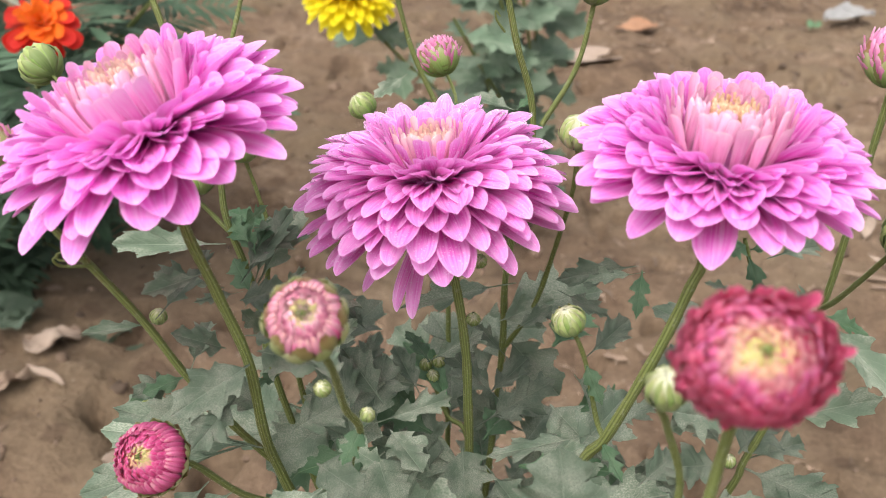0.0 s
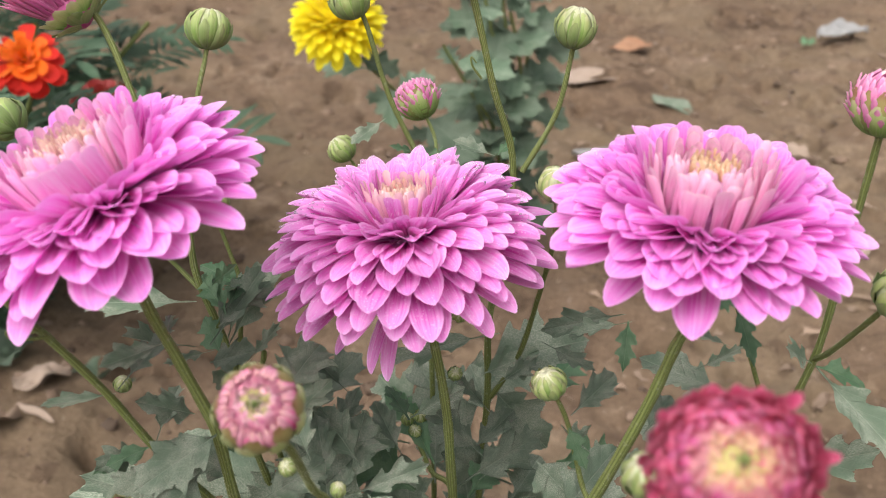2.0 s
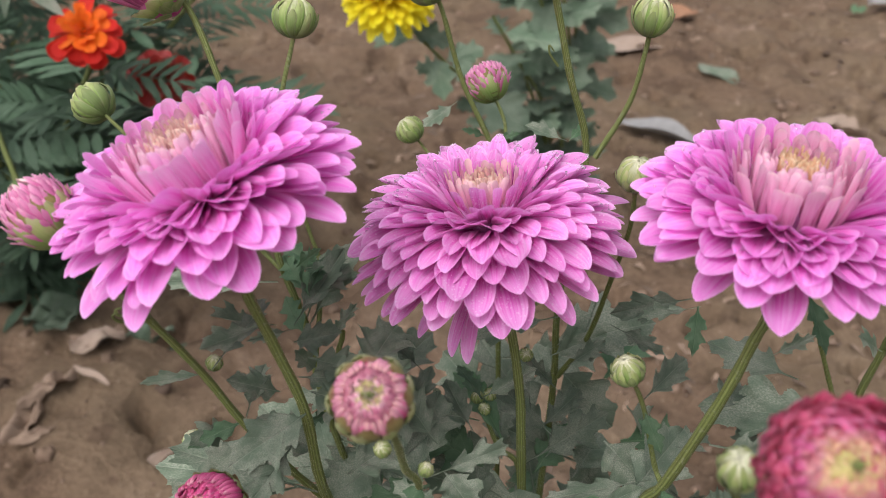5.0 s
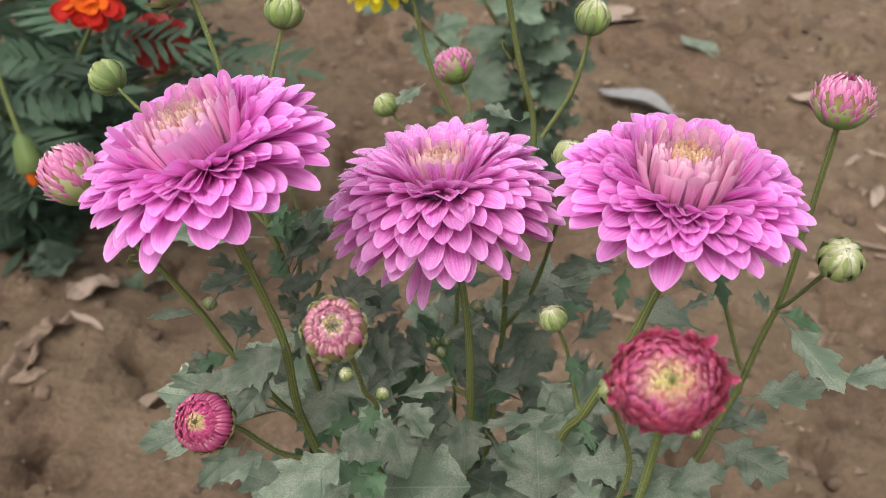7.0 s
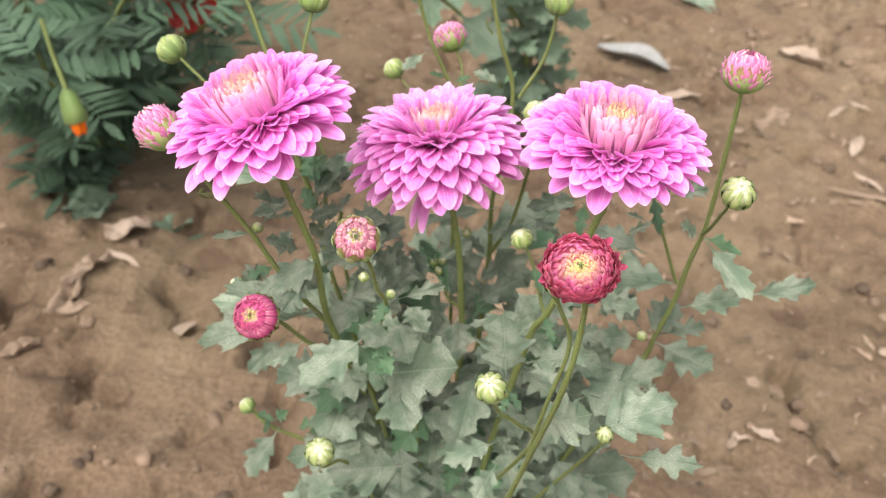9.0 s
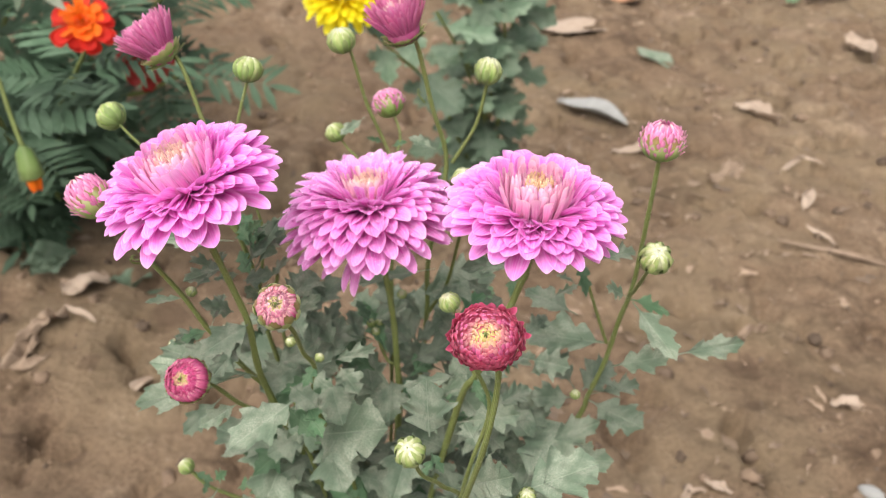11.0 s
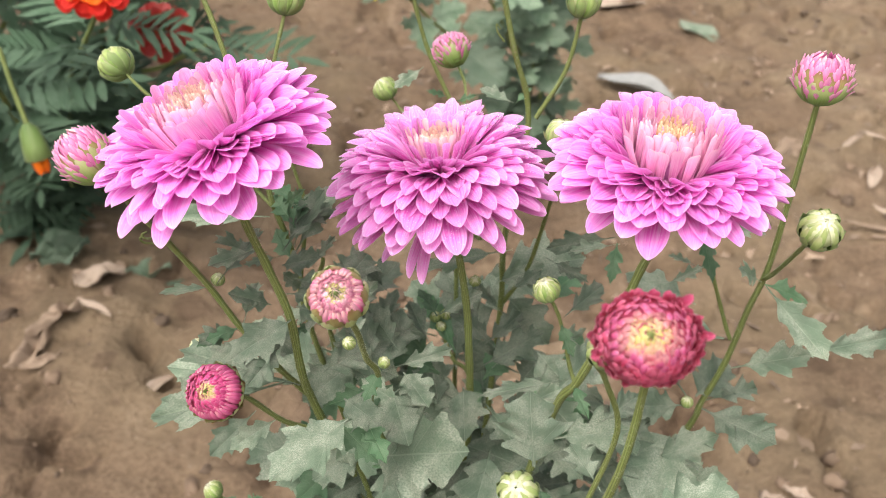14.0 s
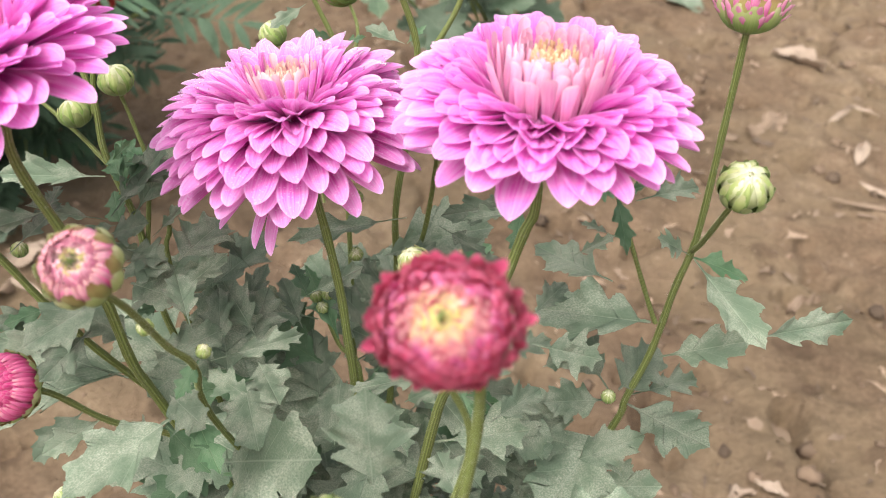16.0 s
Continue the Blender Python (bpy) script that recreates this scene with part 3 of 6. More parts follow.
def flower_head(plant, centre, axis, opening, size, count, rays, quills, florets, mat, label, lean=14, hanging=(), seed=1, droop=0.0, dew=0):
    """A double bloom, in parts of size: a spiral of ray petals that grow longer and lower outwards, a cup of rolled quills, and a disc of
    florets inside it. rays: (place, root radius, root height, rise, length, width, cup, arch). The petals part and lie low towards opening and stand up opposite it."""
    rng = random.Random(seed)
    m = head_frame(centre, axis)
    top = florets[2]
    head = head_body(plant, m, size, [(0.02, -0.20), (0.12, -0.18), (0.20, -0.10), (0.22, 0.0), (0.20, 0.4 * top), (florets[1], top), (0.02, top + 0.01)], mat, label)
    way = m.to_3x3().inverted() @ Vector(opening)
    gap = math.degrees(math.atan2(-way.x, way.y))
    kinds, wet = {}, []
    for k in range(count):
        s = (k + 0.5) / count
        r0, z0, rise, length, width, cup, arch = between(rays, s)
        az = k * 137.508 + rng.uniform(-5, 5)
        facing = math.cos(radians(az - gap))
        b = min(int(s * 9), 8)
        if b not in kinds:
            _, _, _, ln, wd, cp, ar = between(rays, (b + 0.5) / 9)
            kinds[b] = [petal_mesh("petal", size * ln * rng.uniform(0.92, 1.06), size * wd * rng.uniform(0.86, 1.12), cp * rng.uniform(0.6, 1.4), ar + rng.uniform(-0.16, 0.16), mat,
                                   pointed=rng.uniform(0.0, 0.9), twist=rng.uniform(-0.22, 0.22), widest=rng.uniform(0.64, 0.76), root=0.42) for _ in range(5)]
        e = rise - droop * s * s - lean * (1 - s) ** 0.7 * (facing + 0.15) + rng.uniform(-3.5, 3.5)
        q = pose(0, 0, 0, 0, 0, az) @ pose(0, size * r0, size * (z0 + rng.uniform(-0.02, 0.02)), e, rng.uniform(-9, 9), rng.uniform(-4, 4))
        form = kinds[b][rng.randrange(5)]
        part("petal", form, head, q)
        if facing < 0.2 and 0.08 < s < 0.75:
            wet.append((form, q))
    if dew:
        part("dew", dew_mesh(wet, dew, rng), head, label="clear dewdrops")
    for n, rise, r0, z0, length, width, arch, roll, qmat in quills:
        forms = [petal_mesh("petal", size * length * f, size * width * rng.uniform(0.92, 1.08), 0.5, arch + rng.uniform(-0.08, 0.08), qmat, quill=roll, widest=0.9, root=0.6, pointed=0.1, nu=6, nv=8) for f in (0.92, 1.0, 1.06)]
        turn = rng.uniform(0, 360)
        for k in range(n):
            az = turn + 360 * (k + rng.uniform(-0.25, 0.25)) / n
            facing = math.cos(radians(az - gap))
            if rise < 65 and facing > 0.55:
                continue
            e = rise - (0.35 if rise > 72 else 0.8) * lean * facing + rng.uniform(-4, 4)
            part("petal", forms[rng.randrange(3)], head, pose(0, 0, 0, 0, 0, az) @ pose(0, size * r0, size * z0, e, rng.uniform(-14, 14), rng.uniform(-4, 4)))
    n, radius, low, high, length, wide, fmat = florets
    forms = [petal_mesh("floret", size * length * f, size * wide, 0.4, 0.1, fmat, quill=1.0, nu=5, nv=5, root=0.75, widest=0.93) for f in (0.8, 1.0, 1.2)]
    for k in range(n):
        r = radius * math.sqrt((k + 0.5) / n)
        z = low + (high - low) * (r / radius) ** 2
        part("floret", forms[rng.randrange(3)], head, pose(0, 0, 0, 0, 0, k * 137.508 + rng.uniform(-8, 8)) @ pose(0, size * r, size * z, 92 + 6 * (r / radius) + rng.uniform(-8, 8), 0, rng.uniform(-10, 10)))
    for way, scale in hanging:
        local = m.to_3x3().inverted() @ Vector(way)
        q = frame_of(local.normalized() * size * 0.1 - Vector((0, 0, size * 0.10)), local, (0, 0, 1))
        part("petal", kinds[8][rng.randrange(5)], head, q @ Matrix.Diagonal((0.72 * scale, scale, scale, 1)))
    return head


OPEN_RAYS = [
    (0.00, 0.29, 0.02, 50, 0.34, 0.17, 0.5, 0.05), (0.14, 0.28, 0.02, 35, 0.40, 0.20, 0.5, -0.05), (0.33, 0.27, 0.01, 25, 0.49, 0.22, 0.45, -0.10), (0.55, 0.25, 0.0, 18, 0.60, 0.228, 0.4, -0.16),
    (0.76, 0.23, -0.02, 11, 0.69, 0.235, 0.3, -0.22), (0.90, 0.21, -0.05, 4, 0.72, 0.235, 0.28, -0.30), (1.00, 0.19, -0.07, -2, 0.71, 0.225, 0.28, -0.34)]
DOME_RAYS = [
    (0.00, 0.18, 0.17, 58, 0.32, 0.13, 0.5, 0.0), (0.14, 0.21, 0.17, 46, 0.41, 0.155, 0.5, -0.22), (0.33, 0.23, 0.16, 34, 0.53, 0.172, 0.45, -0.45), (0.55, 0.23, 0.12, 23, 0.63, 0.182, 0.4, -0.52),
    (0.76, 0.22, 0.06, 11, 0.71, 0.186, 0.35, -0.50), (0.90, 0.20, 0.0, 0, 0.75, 0.186, 0.3, -0.46), (1.00, 0.18, -0.04, -8, 0.76, 0.186, 0.3, -0.44)]


def cup_quills(tall, wide, outer, middle=None):
    """A cup of upright rolled petals, each round a little wider and more open than the one inside it."""
    return [(11, 92, 0.13 * wide, 0.08, 0.26 * tall, 0.056, 0.22, 0.9, PEACH), (14, 90, 0.165 * wide, 0.06, 0.30 * tall, 0.062, 0.26, 0.88, PEACH), (16, 88, 0.195 * wide, 0.04, 0.33 * tall, 0.068, 0.30, 0.85, PEACH), (19, 85, 0.22 * wide, 0.02, 0.36 * tall, 0.076, 0.34, 0.8, PEACH), (21, 81, 0.245 * wide, 0.0, 0.39 * tall, 0.084, 0.36, 0.72, PEACH),
            (22, 76, 0.265 * wide, -0.01, 0.41 * tall, 0.095, 0.34, 0.65, middle or PEACH), (20, 69, 0.28 * wide, -0.01, 0.42 * tall, 0.110, 0.26, 0.5, middle or PEACH), (18, 60, 0.29 * wide, -0.01, 0.43 * tall, 0.140, 0.16, 0.3, outer)]


# ---- buds ----
def bud_frame(centre, below):
    up = (Vector(centre) - Vector(below)).normalized()
    side = up.cross(Vector((0, 1, 0.2))).normalized()
    return Matrix.Translation(centre) @ Matrix((side, up.cross(side), up)).transposed().to_4x4()


def add_bud(plant, kind, centre, below, r, label="", squash=1.0, seed=1, open_up=0.0):
    rng = random.Random(seed)
    core = {"crimson": CRIMSON, "rosy": ROSE, "button": BLUSH, "crown": LILAC, "brush": LILAC, "green": IVORY}[kind]
    prof = [(0.08, -1.0), (0.5, -0.84), (0.8, -0.5), (0.92, 0.0), (0.8, 0.45), (0.5, 0.74), (0.05, 0.82)]
    if kind == "brush":
        prof = [(0.08, -0.95), (0.45, -0.78), (0.64, -0.5), (0.66, -0.2), (0.45, 0.1), (0.05, 0.15)]
    if kind == "crimson":
        prof = [(0.08, -1.0), (0.5, -0.84), (0.78, -0.5), (0.82, 0.0), (0.74, 0.3), (0.5, 0.52), (0.2, 0.56), (0.03, 0.5)]
    if kind in ("button", "rosy"):
        prof = [(0.08, -1.0), (0.5, -0.84), (0.8, -0.5), (0.9, 0.0), (0.76, 0.36), (0.5, 0.52), (0.25, 0.52), (0.03, 0.44)]
    rows = [[(r * q * math.cos(a), r * q * math.sin(a), r * z * squash) for a in [2 * math.pi * k / 16 for k in range(16)]] for q, z in prof]
    bud = part("bud", grid_mesh("bud", rows, None, core, wrap=True), plant, bud_frame(centre, below), label)
    flat = Matrix.Diagonal((1.05, 0.88, squash, 1)) if kind == "crimson" else Matrix.Diagonal((1, 1, squash, 1))

    def ring(name, n, low, high, spread_deg, mat, lift, flare=0.0, grow=1.0):
        kinds = [ball_petal_mesh(name, r * grow * rng.uniform(0.98, 1.03), low, high + rng.uniform(-4, 4), spread_deg * rng.uniform(0.9, 1.15), mat, lift, flare * rng.uniform(0.5, 1.5)) for _ in range(2)]
        a0 = rng.uniform(0, 360)
        for k in range(n):
            part(name, kinds[k % 2], bud, flat @ pose(0, 0, 0, 0, rng.uniform(-3, 3), a0 + 360 * (k + rng.uniform(-0.2, 0.2)) / n))

    def spiral(n, first, last, reach, mats, lift, flare, slim=1.25):
        """Petals in a spiral over the ball, from the top down; mats: (polar angle up to which, material)."""
        bins = {}
        c0, c1 = math.cos(radians(first)), math.cos(radians(last))
        for k in range(n):
            theta = math.degrees(math.acos(c0 + (c1 - c0) * (k + 0.5) / n)) + rng.uniform(-1.5, 1.5)
            b = int(theta // 9)
            if b not in bins:
                mat = next(mm for upto, mm in mats if theta < upto)
                wide = slim * math.degrees(math.sqrt(2 * math.pi * (c0 - c1) / n)) * 0.5
                bins[b] = [ball_petal_mesh("petal", r * (1.0 + 0.02 * v), b * 9 + 4 + reach, b * 9 + 4, wide, mat, lift, flare * (0.4 + theta / 90) * rng.uniform(0.4, 1.5)) for v in range(3)]
            part("petal", bins[b][k % 3], bud, flat @ pose(0, 0, 0, 0, 0, k * 137.508) @ pose(0, 0, 0, 0, theta - (b * 9 + 4), 0))

    def cap(n, reach, length, wide, mats):
        """Fine florets that stand close together on top of the ball and lean to its middle."""
        kinds = {}
        for k in range(n):
            th = reach * math.sqrt((k + 0.7) / n)
            mm = next(mt for upto, mt in mats if th <= upto)
            if mm not in kinds:
                kinds[mm] = [petal_mesh("floret", r * length * q, r * wide, 0.5, 0.5, mm, quill=0.8, nu=4, nv=5, root=0.8) for q in (0.85, 1.0, 1.15)]
            part("floret", kinds[mm][k % 3], bud, pose(0, 0, 0, 0, 0, k * 137.508) @ pose(0, r * 0.97 * math.sin(radians(th)), r * squash * (0.80 * math.cos(radians(th)) - 0.02), 92 + 0.5 * th + rng.uniform(-8, 8), 0, 0))

    def scales(n, first, last, mats, slim, lift, length):
        """Small incurved petals in a spiral over a flattened ball, from its top down, their tips lifted clear of the next ones."""
        forms = {}
        c0, c1 = math.cos(radians(first)), math.cos(radians(last))
        for k in range(n):
            theta = math.degrees(math.acos(c0 + (c1 - c0) * (k + 0.5) / n)) + rng.uniform(-2, 2)
            mm = next(mt for upto, mt in mats if theta < upto + rng.uniform(-3, 3) or upto > 150)
            grown = 0.55 + 0.45 * min(1.0, theta / 55)
            b = (mm, int(theta // 22))
            if b not in forms:
                forms[b] = [petal_mesh("petal", r * length * grown * f, r * slim * grown, 0.55 * rng.uniform(0.7, 1.3), 0.55 + rng.uniform(-0.2, 0.2), mm, nu=4, nv=6, root=0.55, widest=0.66, pointed=0.3) for f in (0.88, 1.0, 1.1)]
            t = radians(theta)
            deep = 0.86 if theta > 20 else 0.8
            at = Vector((0, deep * r * math.sin(t) ** 0.9, r * squash * (0.84 * math.tanh(1.5 * math.cos(t)) - 0.12)))
            lean_in = 90 + (90 - theta) * 0.42
            rise = min(lean_in, 128) - lift * (0.35 + 0.65 * min(1.0, theta / 70)) + rng.uniform(-9, 9)
            part("petal", forms[b][k % 3], bud, flat @ pose(0, 0, 0, 0, 0, k * 137.508 + rng.uniform(-4, 4)) @ pose(*at, rise, rng.uniform(-16, 16), rng.uniform(-6, 6)))

    def rays(n, low, high, mat, grow, lift=0.03, tip=0.35):
        """Narrow petals that run like spokes over the ball from the polar angle low to high."""
        forms = [spoke_mesh("petal", r * grow * f, low, high + rng.uniform(-3, 3), 0.62 * 360 / n, mat, lift, tip) for f in (0.985, 1.0, 1.02)]
        a0 = rng.uniform(0, 360)
        for k in range(n):
            part("petal", forms[rng.randrange(3)], bud, flat @ pose(0, 0, 0, 0, rng.uniform(-2.5, 2.5), a0 + 360 * (k + rng.uniform(-0.22, 0.22)) / n))

    if kind == "crimson":
        scales(330, 30, 122, [(42, SALMON), (58, ROSE), (190, CRIMSON)], 0.155, 24, 0.44)
        scales(100, 6, 36, [(19, LEMON), (30, HONEY), (190, SALMON)], 0.14, 14, 0.30)
        cap(10, 6, 0.22, 0.06, [(40, LIME)])
        for k in range(14):
            pm = petal_mesh("petal", r * rng.uniform(0.34, 0.46), r * 0.20, 0.7, -0.2, CRIMSON, nu=4, nv=6, pointed=0.2) if k % 5 == 0 else pm
            part("petal", pm, bud, flat @ pose(0, 0, 0, 0, 0, 180 + (k - 6.5) * 17 + rng.uniform(-9, 9)) @ pose(0, r * 0.84, r * rng.uniform(-0.1, 0.2), rng.uniform(58, 92), rng.uniform(-20, 20), 0))
        ring("bract", 12, 172, 118, 15, BRACT, 0.04, 0.03, 0.90)
    elif kind == "rosy":
        rays(40, 112, 50, MAGENTA, 0.98)
        scales(240, 34, 104, [(190, MAGENTA)], 0.15, 6, 0.48)
        scales(90, 10, 36, [(20, LEMON), (28, HONEY), (190, BUTTON)], 0.13, 8, 0.32)
        cap(10, 7, 0.20, 0.07, [(40, LIME)])
        ring("bract", 13, 172, 88, 15, LIME, 0.05, 0.02, 0.99)
        ring("bract", 9, 174, 104, 15, RUSTY_BRACT, 0.05, 0.03, 1.02)
    elif kind == "button":
        rays(24, 112, 46, MAGENTA, 0.98)
        rays(30, 86, 42, BUTTON, 1.0, 0.04)
        scales(110, 28, 70, [(42, BLUSH), (190, BUTTON)], 0.20, 6, 0.40)
        scales(36, 16, 29, [(190, LEMON)], 0.14, 8, 0.27)
        cap(24, 14, 0.20, 0.09, [(8, LIME), (40, BRACT)])
        ring("bract", 8, 172, 50, 17, RUSTY_BRACT, 0.05, 0.0, 1.03)
        ring("bract", 9, 175, 66, 15, LIME, 0.06, 0.0, 1.07)
    elif kind == "green":
        ring("petal", 8, 60, 5, 13, IVORY, 0.02, 0.0, 0.97)
        ring("petal", 8, 90, 20, 10, IVORY, 0.04, 0.0, 0.99)
        ring("bract", 8, 150, 22, 9.5, LIME, 0.03, 0.0, 1.03)
        ring("bract", 8, 165, 48, 11, LIME, 0.04, 0.02, 1.05)
        ring("bract", 8, 172, 76, 15, BRACT, 0.05, 0.04, 1.07)
    elif kind == "crown":
        spiral(60, 10, 60, 34, [(16, BLUSH), (190, LILAC)], 0.08, 0.04, 0.75)
        spiral(80, 40, 100, 50, [(190, LILAC)], 0.10, 0.10, 0.8)
        ring("bract", 12, 172, 62, 14, RUSTY_BRACT, 0.07, 0.02, 1.03)
        ring("bract", 10, 175, 84, 15, LIME, 0.08, 0.04, 1.06)
    else:
        for n, rise, r0, length, mat in ((14, 92, 0.08, 0.92, SALMON), (24, 90, 0.22, 1.04, BLUSH), (32, 87, 0.36, 1.18, LILAC), (38, 83, 0.48, 1.26, LILAC), (42, 78, 0.58, 1.30, LILAC), (44, 72, 0.64, 1.26, LILAC), (40, 66, 0.68, 1.08, LILAC)):
            kinds = [petal_mesh("petal", r * length * s, r * 0.165, 0.6, 0.42 - open_up, mat, nu=4, nv=6, pointed=0.2) for s in (0.9, 1.0, 1.08)]
            for k in range(n):
                a = 360 * (k + rng.uniform(-0.3, 0.3)) / n
                part("petal", kinds[k % 3], bud, pose(0, 0, 0, 0, 0, a) @ pose(0, r * r0, -r * 0.30, rise - 24 * open_up + rng.uniform(-5, 5), rng.uniform(-15, 15), 0))
        ring("bract", 13, 172, 112, 13, LIME, 0.08, 0.10, 0.82)
        ring("bract", 10, 175, 126, 15, BRACT, 0.12, 0.14, 0.88)
    return bud


# ---- lobed leaves ----
LONG_LOBES = [(0.015, 0.0), (0.02, 0.16), (0.07, 0.24), (0.17, 0.29), (0.27, 0.33), (0.37, 0.41), (0.29, 0.42), (0.25, 0.44), (0.23, 0.47), (0.24, 0.49), (0.30, 0.53), (0.36, 0.57), (0.40, 0.61), (0.48, 0.71), (0.39, 0.69), (0.35, 0.72), (0.28, 0.71), (0.25, 0.73), (0.24, 0.75), (0.26, 0.80), (0.29, 0.89), (0.21, 0.87), (0.15, 0.91), (0.08, 0.94)]
BROAD_LOBES = [(0.02, 0.0), (0.03, 0.10), (0.12, 0.16), (0.26, 0.20), (0.33, 0.24), (0.45, 0.31), (0.36, 0.33), (0.31, 0.36), (0.28, 0.39), (0.29, 0.41), (0.37, 0.43), (0.43, 0.45), (0.48, 0.49), (0.58, 0.60), (0.48, 0.59), (0.42, 0.62), (0.33, 0.62), (0.30, 0.65), (0.30, 0.69), (0.32, 0.75), (0.36, 0.87), (0.26, 0.85), (0.19, 0.88), (0.13, 0.94), (0.06, 0.96)]
SLENDER_LOBES = [(0.015, 0.0), (0.015, 0.24), (0.05, 0.31), (0.18, 0.34), (0.22, 0.40), (0.32, 0.46), (0.22, 0.48), (0.17, 0.49), (0.15, 0.53), (0.22, 0.60), (0.30, 0.62), (0.44, 0.74), (0.33, 0.72), (0.26, 0.74), (0.19, 0.73), (0.16, 0.77), (0.17, 0.82), (0.24, 0.92), (0.14, 0.90), (0.06, 0.93)]
YOUNG_LOBES = [(0.03, 0.0), (0.04, 0.12), (0.15, 0.24), (0.27, 0.27), (0.30, 0.34), (0.40, 0.44), (0.28, 0.46), (0.15, 0.48), (0.15, 0.54), (0.28, 0.60), (0.38, 0.71), (0.26, 0.71), (0.16, 0.74), (0.20, 0.84), (0.11, 0.86), (0.05, 0.94)]
LOBES = (LONG_LOBES, BROAD_LOBES, SLENDER_LOBES, YOUNG_LOBES)


def leaf_mesh(kind, material, seed):
    rng = random.Random(seed)
    fold, bend, curl = rng.uniform(0.05, 0.25), rng.uniform(-0.35, 0.15), rng.uniform(0.02, 0.05)
    phase = rng.uniform(0, 6)
    halves = []
    for sgn in (-1, 1):
        pts = [(x * rng.uniform(0.88, 1.12), y + rng.uniform(-0.012, 0.012)) for x, y in LOBES[kind]] + [(0.0, 1.0)]
        fine = [pts[0]]
        for a, b in zip(pts, pts[1:]):
            fine += [(a[0] * 0.78 + b[0] * 0.22, a[1] * 0.78 + b[1] * 0.22), (a[0] * 0.5 + b[0] * 0.5 + 0.006, a[1] * 0.5 + b[1] * 0.5), (a[0] * 0.22 + b[0] * 0.78, a[1] * 0.22 + b[1] * 0.78)]
        fine.append((0.0, 1.0))
        halves.append([(sgn * x, y) for x, y in fine])
    rows = []
    cols = 5
    for k, (left, right) in enumerate(zip(*halves)):
        def rim(p):
            anchor = max(0.0, p[1] - 0.5 * abs(p[0]))
            return [(p[0] * (1 - k / cols), p[1] + (anchor - p[1]) * (k / cols)) for k in range(cols)]
        mid = 0.5 * (max(0, left[1] - 0.5 * abs(left[0])) + max(0, right[1] - 0.5 * abs(right[0])))
        row = rim(left) + [(0.0, mid)] + rim(right)[::-1]
        if 6 < k < len(halves[0]) - 2:
            # small teeth along the rim
            for end, sgn in ((0, -1), (-1, 1)):
                x, y = row[end]
                row[end] = (x + sgn * rng.uniform(-0.008, 0.018) if abs(x) > 0.06 else x, y + rng.uniform(-0.004, 0.012))
        out = []
        for x, y in row:
            z = fold * abs(x) ** 1.2 + bend * y * y * 0.5 + curl * math.sin(9 * y + phase + 5 * x) * (abs(x) * 2.5)
            z += 0.02 * math.cos((y - 0.45 * abs(x)) * 28) * abs(x) * 2
            out.append((x, y, z - 0.012 * math.exp(-(x * 30) ** 2)))
        rows.append(out)
    flat = [p for row in rows for p in row]
    n = 2 * cols + 1
    return grid_mesh("leaf", rows, lambda i, j: (2 * flat[i * n + j][0], flat[i * n + j][1]), material)


LEAVES = [[leaf_mesh(k, FRESH if k == 3 else LEAF, 10 * k + v) for v in range(4)] for k in range(4)]
SHADE_TONED_LEAVES = [[leaf_mesh(k, SHADE_TONED, 50 + 10 * k + v) for v in range(3)] for k in range(3)]
leaf_rng = random.Random(5)
PLANT = None


def add_leaf(base, tip, wide, kind, lift=0.0, roll=0.0, deep=False):
    base, tip = Vector(base), Vector(tip)
    along = tip - base
    m = frame_of(base, along, (0.0, -0.55, 0.85)) @ pose(0, 0, 0, 0, roll + leaf_rng.uniform(-16, 16), 0)
    size = along.length * 1.06
    # deep picks the leaves whose green has shade mixed into it
    return part("leaf", SHADE_TONED_LEAVES[kind][leaf_rng.randrange(3)] if deep else LEAVES[kind][leaf_rng.randrange(4)], PLANT, m @ Matrix.Diagonal((size * wide * 0.92, size, size, 1)))


def fuzz_mesh(points, r0, r1, seed):
    """Short pale hairs that stand off a stem, thickest near its top."""
    rng = random.Random(seed)
    path = smooth_path(points, 6)
    verts, faces = [], []
    steps = [(b - a).length for a, b in zip(path, path[1:])]
    for i, step in enumerate(steps):
        d = (path[i + 1] - path[i]).normalized()
        x = d.orthogonal().normalized()
        y = d.cross(x)
        r = r0 + (r1 - r0) * i / len(steps)
        if path[i].z < 0.30:
            break
        for _ in range(int(step * 14000)):
            a = rng.uniform(0, 2 * math.pi)
            out = x * math.cos(a) + y * math.sin(a)
            p = path[i].lerp(path[i + 1], rng.random()) + out * r * 0.98
            tip = p + (out + d * rng.uniform(-0.6, 0.6)).normalized() * rng.uniform(0.00018, 0.00042)
            w = d.cross(out) * 0.00004
            n = len(verts)
            verts += [tuple(p - w), tuple(p + w), tuple(tip)]
            faces.append((n, n + 1, n + 2))
    me = bpy.data.meshes.new("fuzz")
    me.from_pydata(verts, [], faces)
    me.uv_layers.new(name="along").data.foreach_set("uv", [0.4, 0.0, 0.6, 0.0, 0.5, 1.0] * len(faces))
    me.materials.append(FUZZ)
    return me


def add_stem(points, r0, r1):
    r0, r1 = r0 * 0.69, r1 * 0.72
    stem = part("stem", tube_mesh("stem", points, r0, r1, STEM), PLANT)
    if r0 > 0.0007 and points[0][1] < 0.33:
        part("fuzz", fuzz_mesh(points, r0, r1, int(1e5 * abs(points[0][0]))), stem, label="short pale hairs")
    return stem


